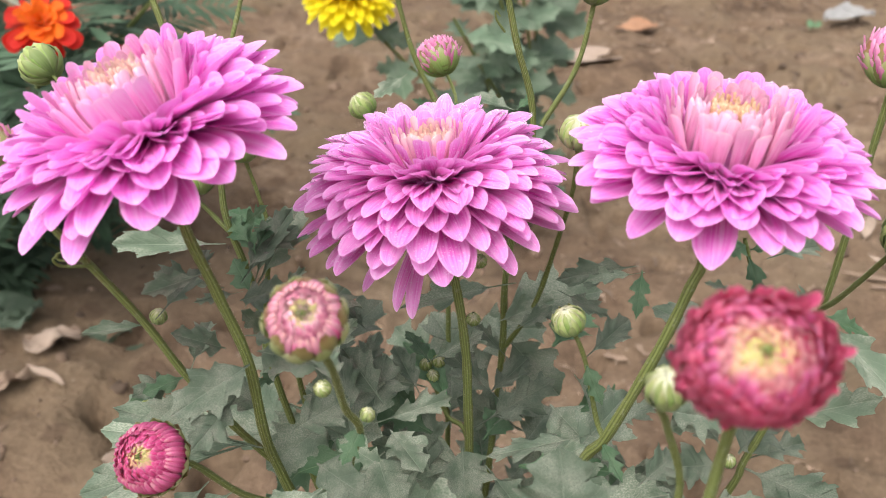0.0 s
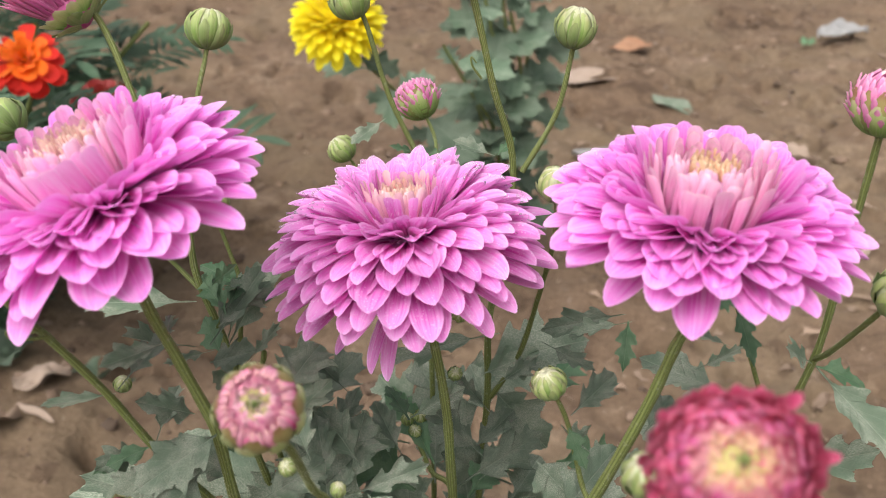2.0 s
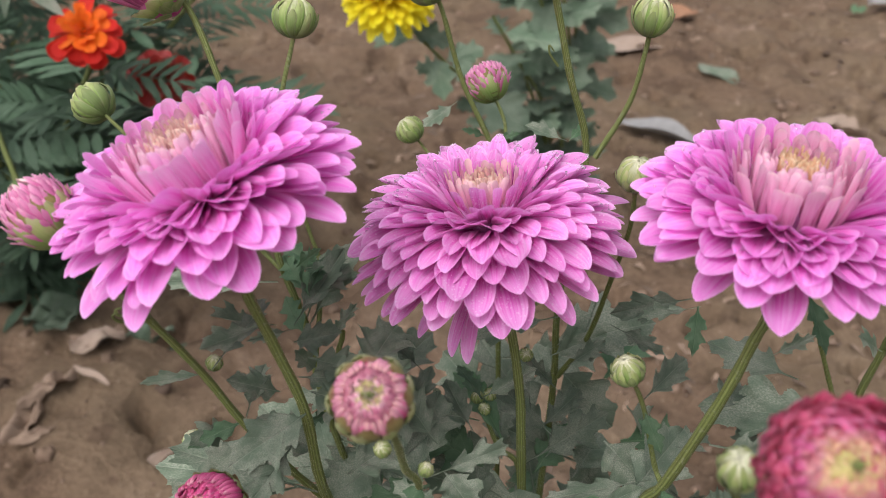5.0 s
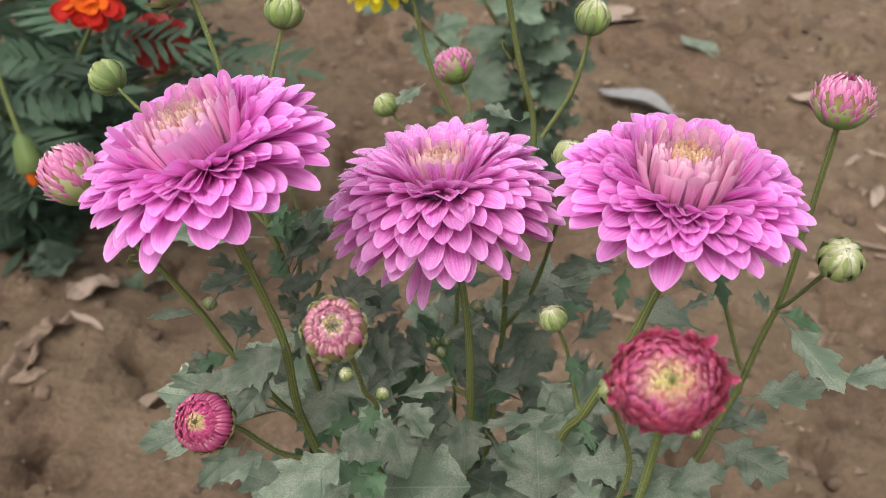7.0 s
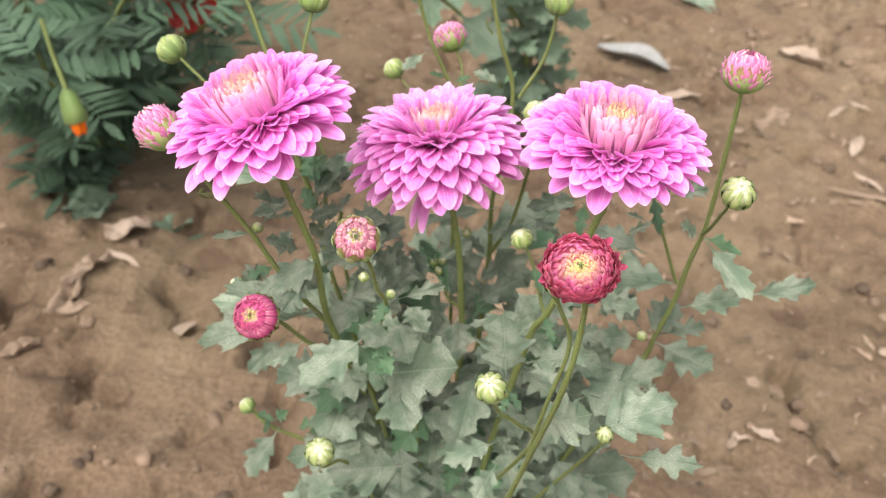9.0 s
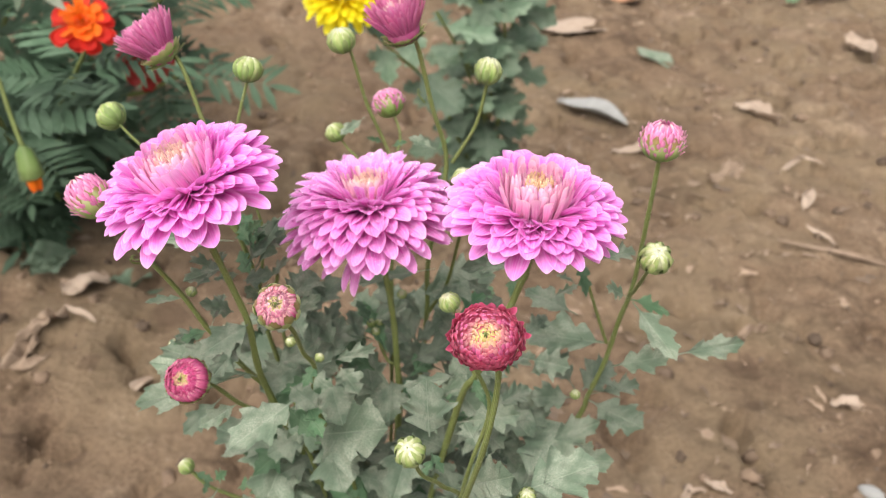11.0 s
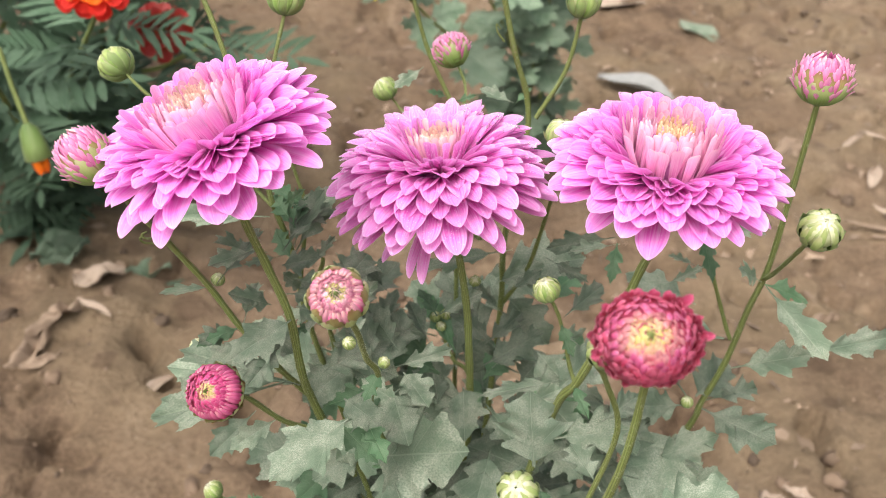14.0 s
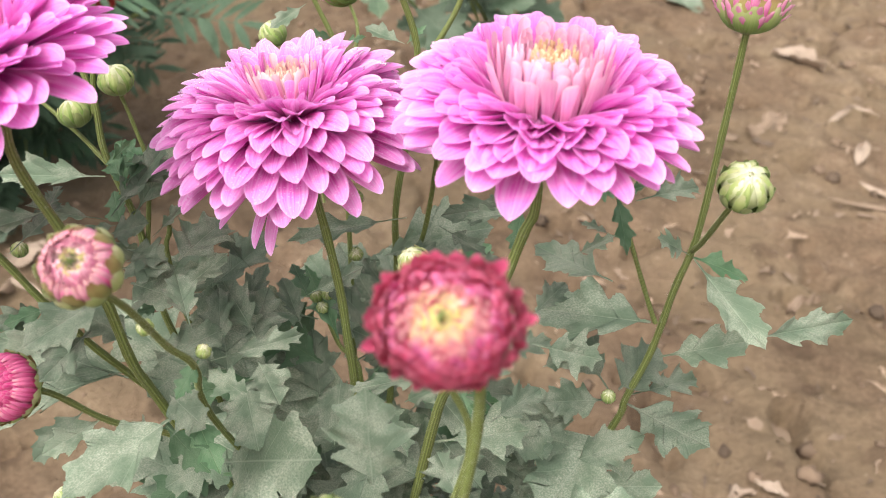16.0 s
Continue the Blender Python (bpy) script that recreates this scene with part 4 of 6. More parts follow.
# ---- the chrysanthemum in front ----
PLANT = tagged(new("chrysanthemum_plant"), "chrysanthemum with three orchid-pink blooms, buds and dusty lobed leaves", "flowering plant")
flower_head(PLANT, (-0.0762, 0.2150, 0.5200), (-0.36, -0.04, 1.0), (0.45, -1.0, 0.0), 0.0434, 175, OPEN_RAYS, cup_quills(1.0, 1.12, ORCHID, PINK), (90, 0.18, 0.26, 0.28, 0.10, 0.034, CREAM), ORCHID,
            "orchid-pink open bloom tilted to one side, peach centre", 11, (), 3, 7.0, 260)
flower_head(PLANT, (-0.0035, 0.2570, 0.4822), (-0.14, 0.14, 1.0), (0.0, -1.0, 0.0), 0.0466, 235, DOME_RAYS,
            [(14, 88, 0.12, 0.20, 0.20, 0.048, 0.3, 0.85, BLUSH), (18, 86, 0.14, 0.20, 0.23, 0.052, 0.3, 0.8, BLUSH), (22, 82, 0.155, 0.19, 0.26, 0.056, 0.3, 0.7, BLUSH), (24, 76, 0.17, 0.19, 0.29, 0.062, 0.25, 0.6, BLUSH), (26, 68, 0.18, 0.18, 0.32, 0.075, 0.2, 0.5, MAUVE)],
            (90, 0.155, 0.30, 0.33, 0.11, 0.030, CREAM), MAUVE, "domed mauve-pink bloom with dewy petals that hang low", 16, [((-0.20, -0.62, -0.62), 0.86), ((-0.33, -0.60, -0.55), 0.84), ((-0.6, -0.6, -0.35), 0.92)], 4, 0.0, 1400)
flower_head(PLANT, (0.0698, 0.2190, 0.5172), (0.0, 0.01, 1.0), (-0.1, -1.0, 0.0), 0.0420, 170, OPEN_RAYS, cup_quills(0.97, 1.05, ORCHID), (70, 0.155, 0.26, 0.28, 0.08, 0.036, GOLD), ORCHID,
            "orchid-pink open bloom with a cream-yellow centre", 12, (), 5, 0.0, 260)
add_bud(PLANT, 'crimson', (0.0491, 0.1180, 0.5301), (0.0529, 0.1438, 0.5021), 0.0129, 'half-open crimson ball with a lemon-green centre', 0.86, 2, 0.00)
add_bud(PLANT, 'button', (-0.0266, 0.1523, 0.5089), (-0.0276, 0.1783, 0.4779), 0.0079, 'round blush-pink button bud with green bracts', 0.95, 3, 0.00)
add_bud(PLANT, 'rosy', (-0.0779, 0.1909, 0.4312), (-0.0739, 0.2089, 0.4122), 0.0101, 'rose-red button bud with a pale centre', 0.95, 4, 0.00)
add_bud(PLANT, 'crown', (0.1268, 0.2612, 0.5311), (0.1268, 0.2600, 0.5203), 0.0088, 'pink crown-shaped bud with green bracts', 0.98, 5, 0.00)
add_bud(PLANT, 'green', (0.1250, 0.2213, 0.4951), (0.1261, 0.2320, 0.4726), 0.0068, 'round green bud striped with ivory', 0.95, 6, 0.00)
add_bud(PLANT, 'brush', (-0.1129, 0.3030, 0.5425), (-0.1004, 0.3010, 0.5266), 0.0127, 'half-open rose-pink brush-like bud', 1.00, 7, 0.32)
add_bud(PLANT, 'brush', (0.0038, 0.3120, 0.5580), (0.0110, 0.3130, 0.5390), 0.0127, 'half-open rose-pink brush-like bud', 1.00, 8, 0.32)
add_bud(PLANT, 'crown', (-0.1160, 0.2104, 0.5128), (-0.0973, 0.2080, 0.4892), 0.0078, 'leaning pink bud with green bracts', 1.15, 9, 0.00)
add_bud(PLANT, 'green', (-0.0666, 0.2960, 0.5353), (-0.0672, 0.2930, 0.5287), 0.0066, 'round green bud with ivory tip', 0.90, 10, 0.00)
add_bud(PLANT, 'green', (-0.1413, 0.3079, 0.4986), (-0.1240, 0.2970, 0.4890), 0.0070, 'round green bud with ivory tip', 0.95, 11, 0.00)
add_bud(PLANT, 'green', (0.0483, 0.3246, 0.5305), (0.0440, 0.3210, 0.5000), 0.0064, 'green bud with ivory tip', 1.05, 12, 0.00)
add_bud(PLANT, 'green', (-0.0294, 0.3513, 0.5298), (-0.0200, 0.3500, 0.5000), 0.0070, 'round green bud with ivory tip', 0.95, 13, 0.00)
add_bud(PLANT, 'crown', (-0.0056, 0.3750, 0.4835), (0.0040, 0.3620, 0.4650), 0.0080, 'small pink bud with green bracts', 1.00, 14, 0.00)
add_bud(PLANT, 'green', (-0.0385, 0.3897, 0.4540), (-0.0310, 0.3880, 0.4448), 0.0058, 'small green bud', 0.95, 15, 0.00)
add_bud(PLANT, 'green', (0.0397, 0.2662, 0.5011), (0.0408, 0.2700, 0.4806), 0.0056, 'round green bud', 0.95, 16, 0.00)
add_bud(PLANT, 'green', (0.0369, 0.2213, 0.4625), (0.0432, 0.2220, 0.4486), 0.0046, 'small green bud', 0.95, 17, 0.00)
add_bud(PLANT, 'green', (0.0455, 0.1465, 0.5005), (0.0485, 0.1500, 0.4870), 0.0042, 'small pale green bud', 1.10, 18, 0.00)
add_bud(PLANT, 'green', (-0.0836, 0.2277, 0.4526), (-0.0856, 0.2277, 0.4426), 0.0024, 'tiny green bud', 1.00, 19, 0.00)
add_bud(PLANT, 'green', (-0.1040, 0.2439, 0.3132), (-0.0923, 0.2430, 0.2991), 0.0044, 'small green bud', 0.95, 20, 0.00)
add_bud(PLANT, 'green', (0.0257, 0.1285, 0.4631), (0.0285, 0.1340, 0.4500), 0.0056, 'pale green bud among leaves', 0.95, 21, 0.00)
add_bud(PLANT, 'green', (-0.0445, 0.1535, 0.3885), (-0.0450, 0.1600, 0.3705), 0.0062, 'round green bud low on the plant', 0.90, 22, 0.00)
add_bud(PLANT, 'green', (0.0750, 0.1480, 0.4210), (0.0760, 0.1500, 0.4148), 0.0034, 'small green bud', 1.00, 23, 0.00)
add_bud(PLANT, 'green', (-0.0280, 0.1800, 0.4680), (-0.0250, 0.1850, 0.4580), 0.0021, 'tiny green bud', 1.00, 24, 0.00)
add_bud(PLANT, 'green', (-0.0180, 0.1910, 0.4505), (-0.0195, 0.1910, 0.4440), 0.0020, 'tiny green bud', 1.00, 25, 0.00)
add_bud(PLANT, 'green', (-0.0683, 0.2850, 0.4818), (-0.0673, 0.2850, 0.4760), 0.0055, 'round green bud', 0.90, 26, 0.00)
add_bud(PLANT, 'green', (-0.0834, 0.2820, 0.4701), (-0.0811, 0.2810, 0.4620), 0.0052, 'round green bud', 0.90, 27, 0.00)
add_bud(PLANT, 'green', (-0.0480, 0.2630, 0.4140), (-0.0470, 0.2630, 0.4050), 0.0036, 'small green bud', 0.90, 28, 0.00)
add_bud(PLANT, 'green', (0.1090, 0.2600, 0.3750), (0.1100, 0.2620, 0.3650), 0.0026, 'tiny green bud', 1.00, 29, 0.00)
add_bud(PLANT, 'green', (-0.1054, 0.2561, 0.3924), (-0.1014, 0.2561, 0.3824), 0.0036, 'small green bud', 1.00, 30, 0.00)
add_bud(PLANT, 'green', (-0.0044, 0.2840, 0.3944), (-0.0039, 0.2840, 0.3905), 0.0024, 'tiny green bud', 1.00, 31, 0.00)
add_bud(PLANT, 'green', (0.0004, 0.2820, 0.3979), (0.0006, 0.2840, 0.3923), 0.0024, 'tiny green bud', 1.00, 32, 0.00)
add_bud(PLANT, 'green', (-0.0017, 0.2800, 0.3923), (-0.0019, 0.2840, 0.3849), 0.0024, 'tiny green bud', 1.00, 33, 0.00)
add_bud(PLANT, 'green', (0.0121, 0.2780, 0.4208), (0.0119, 0.2840, 0.4126), 0.0024, 'tiny green bud', 1.00, 34, 0.00)
add_bud(PLANT, 'green', (0.0128, 0.2760, 0.4469), (0.0122, 0.2840, 0.4382), 0.0024, 'tiny green bud', 1.00, 35, 0.00)

add_stem([(-0.0660, 0.2130, 0.5220), (-0.0672, 0.2090, 0.4995), (-0.0607, 0.2120, 0.4726), (-0.0548, 0.2160, 0.4465), (-0.0530, 0.2220, 0.4126), (-0.0490, 0.2320, 0.3805), (-0.0200, 0.2550, 0.2500), (0.0050, 0.2650, 0.0000)], 0.0019, 0.0026)  # under the pale pink head on the tilted stalk
add_stem([(-0.1170, 0.2104, 0.5138), (-0.0973, 0.2080, 0.4892), (-0.0943, 0.2120, 0.4799), (-0.0837, 0.2160, 0.4590), (-0.0749, 0.2200, 0.4368), (-0.0647, 0.2240, 0.4160), (-0.0534, 0.2290, 0.3957)], 0.0014, 0.0018)  # to the leaning half bud
add_stem([(-0.0040, 0.2620, 0.4780), (0.0036, 0.2560, 0.4552), (0.0086, 0.2550, 0.4291), (0.0111, 0.2570, 0.4030), (0.0137, 0.2620, 0.3474), (0.0120, 0.2680, 0.2000), (0.0200, 0.2700, 0.0000)], 0.0019, 0.0026)  # middle head
add_stem([(0.0680, 0.2170, 0.5150), (0.0695, 0.2160, 0.4892), (0.0669, 0.2140, 0.4804), (0.0616, 0.2130, 0.4598), (0.0525, 0.2170, 0.4238), (0.0443, 0.2260, 0.3875), (0.0280, 0.2500, 0.2200), (0.0270, 0.2600, 0.0000)], 0.0019, 0.0026)  # right head
add_stem([(0.0369, 0.2213, 0.4625), (0.0432, 0.2220, 0.4486), (0.0494, 0.2220, 0.4260), (0.0519, 0.2170, 0.4219)], 0.0009, 0.0012)  # small bud by the right stalk
add_stem([(0.0489, 0.1171, 0.5336), (0.0560, 0.1370, 0.4970), (0.0535, 0.1390, 0.4540), (0.0450, 0.1650, 0.3700), (0.0300, 0.2300, 0.1800), (0.0330, 0.2530, 0.0000)], 0.0015, 0.0020)  # crimson ball
add_stem([(0.0450, 0.1470, 0.4950), (0.0485, 0.1500, 0.4870), (0.0555, 0.1540, 0.4632), (0.0500, 0.1530, 0.4300), (0.0465, 0.1600, 0.3900)], 0.0011, 0.0013)  # bud beside the crimson ball
add_stem([(-0.0255, 0.1580, 0.4970), (-0.0230, 0.1630, 0.4880), (-0.0221, 0.1780, 0.4634), (-0.0194, 0.1870, 0.4479), (-0.0236, 0.2050, 0.4097), (-0.0080, 0.2350, 0.3200), (0.0000, 0.2500, 0.2000)], 0.0012, 0.0016)  # pale pink button
add_stem([(-0.0779, 0.1909, 0.4312), (-0.0690, 0.1980, 0.4225), (-0.0579, 0.2080, 0.4007), (-0.0428, 0.2220, 0.3790), (-0.0329, 0.2350, 0.3442), (-0.0100, 0.2500, 0.2200)], 0.0013, 0.0017)  # rosy button
add_stem([(0.1268, 0.2612, 0.5311), (0.1268, 0.2600, 0.5203), (0.1277, 0.2620, 0.4884), (0.1279, 0.2630, 0.4488), (0.1246, 0.2630, 0.4256), (0.1220, 0.2640, 0.3965), (0.1168, 0.2650, 0.3703), (0.1101, 0.2660, 0.3400), (0.0550, 0.2680, 0.1800), (0.0350, 0.2710, 0.0000)], 0.0014, 0.0022)  # tall side branch
add_stem([(0.1250, 0.2213, 0.4951), (0.1261, 0.2380, 0.4726), (0.1269, 0.2540, 0.4518), (0.1275, 0.2630, 0.4427)], 0.0011, 0.0014)  # striped green bud
add_stem([(0.0983, 0.2680, 0.4653), (0.1102, 0.2660, 0.4354), (0.1181, 0.2640, 0.4162), (0.1210, 0.2630, 0.4101)], 0.0010, 0.0013)  # leafy side shoot
add_stem([(-0.1149, 0.3040, 0.5450), (-0.1014, 0.3010, 0.5356), (-0.0894, 0.2920, 0.5078), (-0.0772, 0.2840, 0.4780), (-0.0739, 0.2780, 0.4576), (-0.0643, 0.2720, 0.4317), (-0.0560, 0.2620, 0.3974), (-0.0200, 0.2600, 0.2500), (0.0030, 0.2730, 0.0000)], 0.0014, 0.0019)  # half-open brush, left
add_stem([(-0.0666, 0.2960, 0.5353), (-0.0672, 0.2930, 0.5287), (-0.0713, 0.2860, 0.5093), (-0.0769, 0.2820, 0.4705)], 0.0009, 0.0012)  # round green bud
add_stem([(-0.1413, 0.3079, 0.4986), (-0.1240, 0.2970, 0.4890), (-0.0881, 0.2850, 0.4637), (-0.0733, 0.2770, 0.4537)], 0.0009, 0.0012)  # green bud, far left
add_stem([(-0.0680, 0.2850, 0.4781), (-0.0633, 0.2820, 0.4649), (-0.0597, 0.2780, 0.4518), (-0.0617, 0.2700, 0.4221)], 0.0009, 0.0012)  # low bud behind
add_stem([(0.0028, 0.3120, 0.5600), (0.0115, 0.3130, 0.5493), (0.0215, 0.3140, 0.5133), (0.0305, 0.3160, 0.4794), (0.0244, 0.3030, 0.4286), (0.0252, 0.3000, 0.3963), (0.0244, 0.2960, 0.3587), (0.0200, 0.2850, 0.2200), (0.0200, 0.2800, 0.0000)], 0.0015, 0.0020)  # half-open brush, middle
add_stem([(0.0483, 0.3246, 0.5305), (0.0475, 0.3240, 0.5184), (0.0438, 0.3210, 0.5003), (0.0334, 0.3160, 0.4810)], 0.0011, 0.0014)  # green bud, tall
add_stem([(0.0397, 0.2662, 0.5011), (0.0408, 0.2700, 0.4806), (0.0392, 0.2820, 0.4521), (0.0350, 0.2920, 0.4187), (0.0265, 0.2990, 0.3938)], 0.0010, 0.0014)  # hidden bud
add_stem([(-0.0294, 0.3513, 0.5298), (-0.0241, 0.3510, 0.5229), (-0.0152, 0.3500, 0.4942), (-0.0017, 0.3450, 0.4663), (-0.0001, 0.3350, 0.4519), (0.0050, 0.3150, 0.3600), (0.0100, 0.2900, 0.2000)], 0.0012, 0.0016)  # pale bud before the yellow bloom
add_stem([(-0.0056, 0.3750, 0.4835), (0.0023, 0.3650, 0.4702), (0.0015, 0.3470, 0.4617)], 0.0009, 0.0011)  # small pink bud
add_stem([(-0.0385, 0.3897, 0.4540), (-0.0310, 0.3880, 0.4448), (-0.0205, 0.3720, 0.4398), (-0.0100, 0.3400, 0.4000)], 0.0008, 0.0010)  # tiny green bud
add_stem([(-0.1040, 0.2439, 0.3132), (-0.0923, 0.2430, 0.2991), (-0.0745, 0.2430, 0.2899), (-0.0518, 0.2450, 0.2741), (-0.0200, 0.2500, 0.2000)], 0.0014, 0.0017)  # low left bud
add_stem([(0.0257, 0.1285, 0.4631), (0.0306, 0.1400, 0.4381), (0.0388, 0.1500, 0.4211), (0.0479, 0.1700, 0.3842), (0.0200, 0.2300, 0.2500)], 0.0011, 0.0014)  # low front bud
add_stem([(-0.0036, 0.2850, 0.3923), (0.0044, 0.2800, 0.3738), (0.0138, 0.2750, 0.3578), (0.0120, 0.2700, 0.2500)], 0.0012, 0.0015)  # dark leafy shoot
add_stem([(-0.0515, 0.2680, 0.4355), (-0.0513, 0.2640, 0.4135), (-0.0300, 0.2620, 0.3000)], 0.0012, 0.0016)  # back stalk
add_stem([(-0.0450, 0.1600, 0.3705), (-0.0350, 0.1850, 0.3400), (-0.0150, 0.2400, 0.2000)], 0.0010, 0.0014)  # low shoot
add_stem([(0.0760, 0.1500, 0.4148), (0.0680, 0.1700, 0.3700), (0.0300, 0.2400, 0.2000)], 0.0010, 0.0013)  # leaf stalk shoot
add_stem([(-0.0992, 0.2080, 0.4863), (-0.1010, 0.2080, 0.4854), (-0.1004, 0.2080, 0.4838), (-0.0974, 0.2090, 0.4833), (-0.0939, 0.2100, 0.4833)], 0.0004, 0.0007)  # curled tip by the left stalk
add_stem([(0.0157, 0.3130, 0.5212), (0.0140, 0.3130, 0.5232), (0.0144, 0.3130, 0.5202), (0.0176, 0.3140, 0.5156)], 0.0003, 0.0006)  # curled sepal on the middle stalk
add_leaf((0.1285, 0.2620, 0.4404), (0.1493, 0.2380, 0.4247), 0.50, 0, 0.00, 0)
add_leaf((0.1248, 0.2630, 0.3940), (0.1521, 0.2550, 0.4115), 0.50, 0, 0.00, 0)
add_leaf((0.1599, 0.2700, 0.3997), (0.1979, 0.2850, 0.3988), 0.40, 0, 0.00, 10)
add_leaf((-0.0688, 0.2720, 0.4326), (-0.0826, 0.2620, 0.4342), 0.40, 2, 0.00, 0)
add_leaf((-0.0650, 0.2730, 0.4358), (-0.0606, 0.2930, 0.4506), 0.45, 0, 0.00, 0)
add_leaf((-0.0275, 0.2380, 0.3947), (-0.0342, 0.2580, 0.4167), 0.85, 1, 0.00, 0)
add_leaf((-0.0184, 0.2250, 0.4043), (-0.0104, 0.2050, 0.3973), 0.90, 1, 0.00, 0)
add_leaf((0.0325, 0.1540, 0.4450), (0.0295, 0.1640, 0.4655), 0.95, 1, 0.00, 0)
add_leaf((-0.0993, 0.2430, 0.3102), (-0.0884, 0.2380, 0.3100), 0.60, 3, 0.00, 0)
add_leaf((-0.0885, 0.2430, 0.3043), (-0.0799, 0.2380, 0.3179), 0.60, 3, 0.00, 0)
add_leaf((-0.0917, 0.2430, 0.3049), (-0.0943, 0.2380, 0.2974), 0.60, 3, 0.00, 0)
add_leaf((-0.0763, 0.2440, 0.2972), (-0.0628, 0.2380, 0.3128), 0.50, 3, 0.00, 0)
add_leaf((0.0334, 0.1500, 0.4407), (0.0392, 0.1420, 0.4385), 0.60, 3, 0.00, 0)
add_leaf((0.0350, 0.1500, 0.4376), (0.0303, 0.1420, 0.4342), 0.60, 3, 0.00, 0)
add_leaf((0.1167, 0.2650, 0.3677), (0.1423, 0.2400, 0.3734), 0.75, 0, 0.00, 0)
add_leaf((0.1035, 0.2640, 0.4270), (0.0785, 0.2840, 0.4243), 0.62, 0, 0.00, 0)
add_leaf((0.1208, 0.2700, 0.4046), (0.0824, 0.2900, 0.3911), 0.60, 1, 0.00, 0)
add_leaf((0.1099, 0.2620, 0.3752), (0.0946, 0.2820, 0.3875), 0.75, 2, 0.00, 0)
add_leaf((0.1128, 0.2620, 0.3770), (0.1295, 0.2820, 0.3808), 0.80, 1, 0.00, 0)
add_leaf((0.1094, 0.2620, 0.3713), (0.0848, 0.2520, 0.3780), 0.70, 0, 0.00, 0)
add_leaf((0.1098, 0.2650, 0.3501), (0.0867, 0.2250, 0.3514), 0.85, 1, 0.00, 0)
add_leaf((0.1179, 0.2680, 0.3684), (0.1525, 0.2900, 0.3608), 0.40, 2, 0.00, 10)
add_leaf((0.1271, 0.2620, 0.4417), (0.1133, 0.2520, 0.4549), 0.60, 2, 0.00, 0)
add_leaf((0.1284, 0.2620, 0.4408), (0.1539, 0.2720, 0.4273), 0.45, 3, 0.00, 0)
add_leaf((0.1004, 0.2680, 0.4600), (0.1036, 0.2500, 0.4511), 0.50, 3, 0.00, 0)
add_leaf((0.1071, 0.2670, 0.4589), (0.1322, 0.2850, 0.4566), 0.45, 2, 0.00, 0)
add_leaf((0.0995, 0.2680, 0.4632), (0.0919, 0.2580, 0.4659), 0.70, 3, 0.00, 0)
add_leaf((0.1008, 0.2680, 0.4611), (0.1073, 0.2620, 0.4677), 0.60, 3, 0.00, 0)
add_leaf((0.0093, 0.2620, 0.3626), (-0.0251, 0.2820, 0.3709), 0.32, 2, 0.00, 0)
add_leaf((-0.0308, 0.2450, 0.3986), (-0.0384, 0.2650, 0.4125), 0.75, 1, 0.00, 0)
add_leaf((-0.0466, 0.2750, 0.3996), (-0.0237, 0.3000, 0.4102), 0.65, 0, 0.00, 0)
add_leaf((-0.0030, 0.2800, 0.3865), (-0.0232, 0.2650, 0.4058), 0.70, 2, 0.00, 0)
add_leaf((-0.0306, 0.1900, 0.4237), (-0.0529, 0.1660, 0.4192), 0.62, 1, 0.00, 0)
add_leaf((-0.0531, 0.2160, 0.4130), (-0.1025, 0.2360, 0.4065), 0.42, 2, 0.00, 0)
add_leaf((-0.0782, 0.2250, 0.4315), (-0.0875, 0.2100, 0.4363), 0.60, 0, 0.00, 0)
add_leaf((-0.0261, 0.1980, 0.4174), (-0.0169, 0.1850, 0.4089), 0.75, 3, 0.00, 0)
add_leaf((-0.0258, 0.2150, 0.3765), (0.0091, 0.1900, 0.4107), 0.70, 1, 0.00, 0)
add_leaf((-0.0153, 0.2500, 0.3769), (-0.0275, 0.2250, 0.3774), 0.80, 0, 0.00, 0)
add_leaf((-0.0751, 0.2720, 0.4338), (-0.0907, 0.2500, 0.4514), 0.50, 2, 0.00, 0)
add_leaf((-0.0743, 0.2750, 0.4499), (-0.1144, 0.2850, 0.4406), 0.36, 0, 0.00, 0)
add_leaf((-0.0594, 0.2780, 0.4541), (-0.0786, 0.2980, 0.4525), 0.50, 3, 0.00, 0)
add_leaf((-0.0592, 0.2780, 0.4553), (-0.0597, 0.2620, 0.4650), 0.50, 3, 0.00, 0)
add_leaf((0.0286, 0.3020, 0.4218), (-0.0114, 0.2850, 0.4236), 0.36, 2, 0.00, 0)
add_leaf((0.0737, 0.2900, 0.4369), (0.0513, 0.2800, 0.4381), 0.35, 2, 0.00, 0)
add_leaf((0.0712, 0.2850, 0.4406), (0.0685, 0.2700, 0.4319), 0.60, 3, 0.00, 0)
add_leaf((-0.0605, 0.2120, 0.3992), (-0.0771, 0.2000, 0.3929), 0.55, 0, 0.00, 0)
add_leaf((0.0058, 0.2720, 0.3842), (-0.0087, 0.2920, 0.4031), 0.40, 3, 0.00, 0)
add_leaf((-0.0536, 0.2120, 0.4487), (-0.0722, 0.1980, 0.4418), 0.62, 1, 0.00, 0)
add_leaf((-0.0740, 0.2200, 0.4375), (-0.0726, 0.2400, 0.4440), 0.55, 2, 0.00, 0)
add_leaf((-0.0807, 0.2170, 0.4594), (-0.0728, 0.2370, 0.4636), 0.55, 2, 0.00, 0)
add_leaf((-0.0813, 0.2170, 0.4580), (-0.0991, 0.2120, 0.4566), 0.28, 0, 0.00, 0)
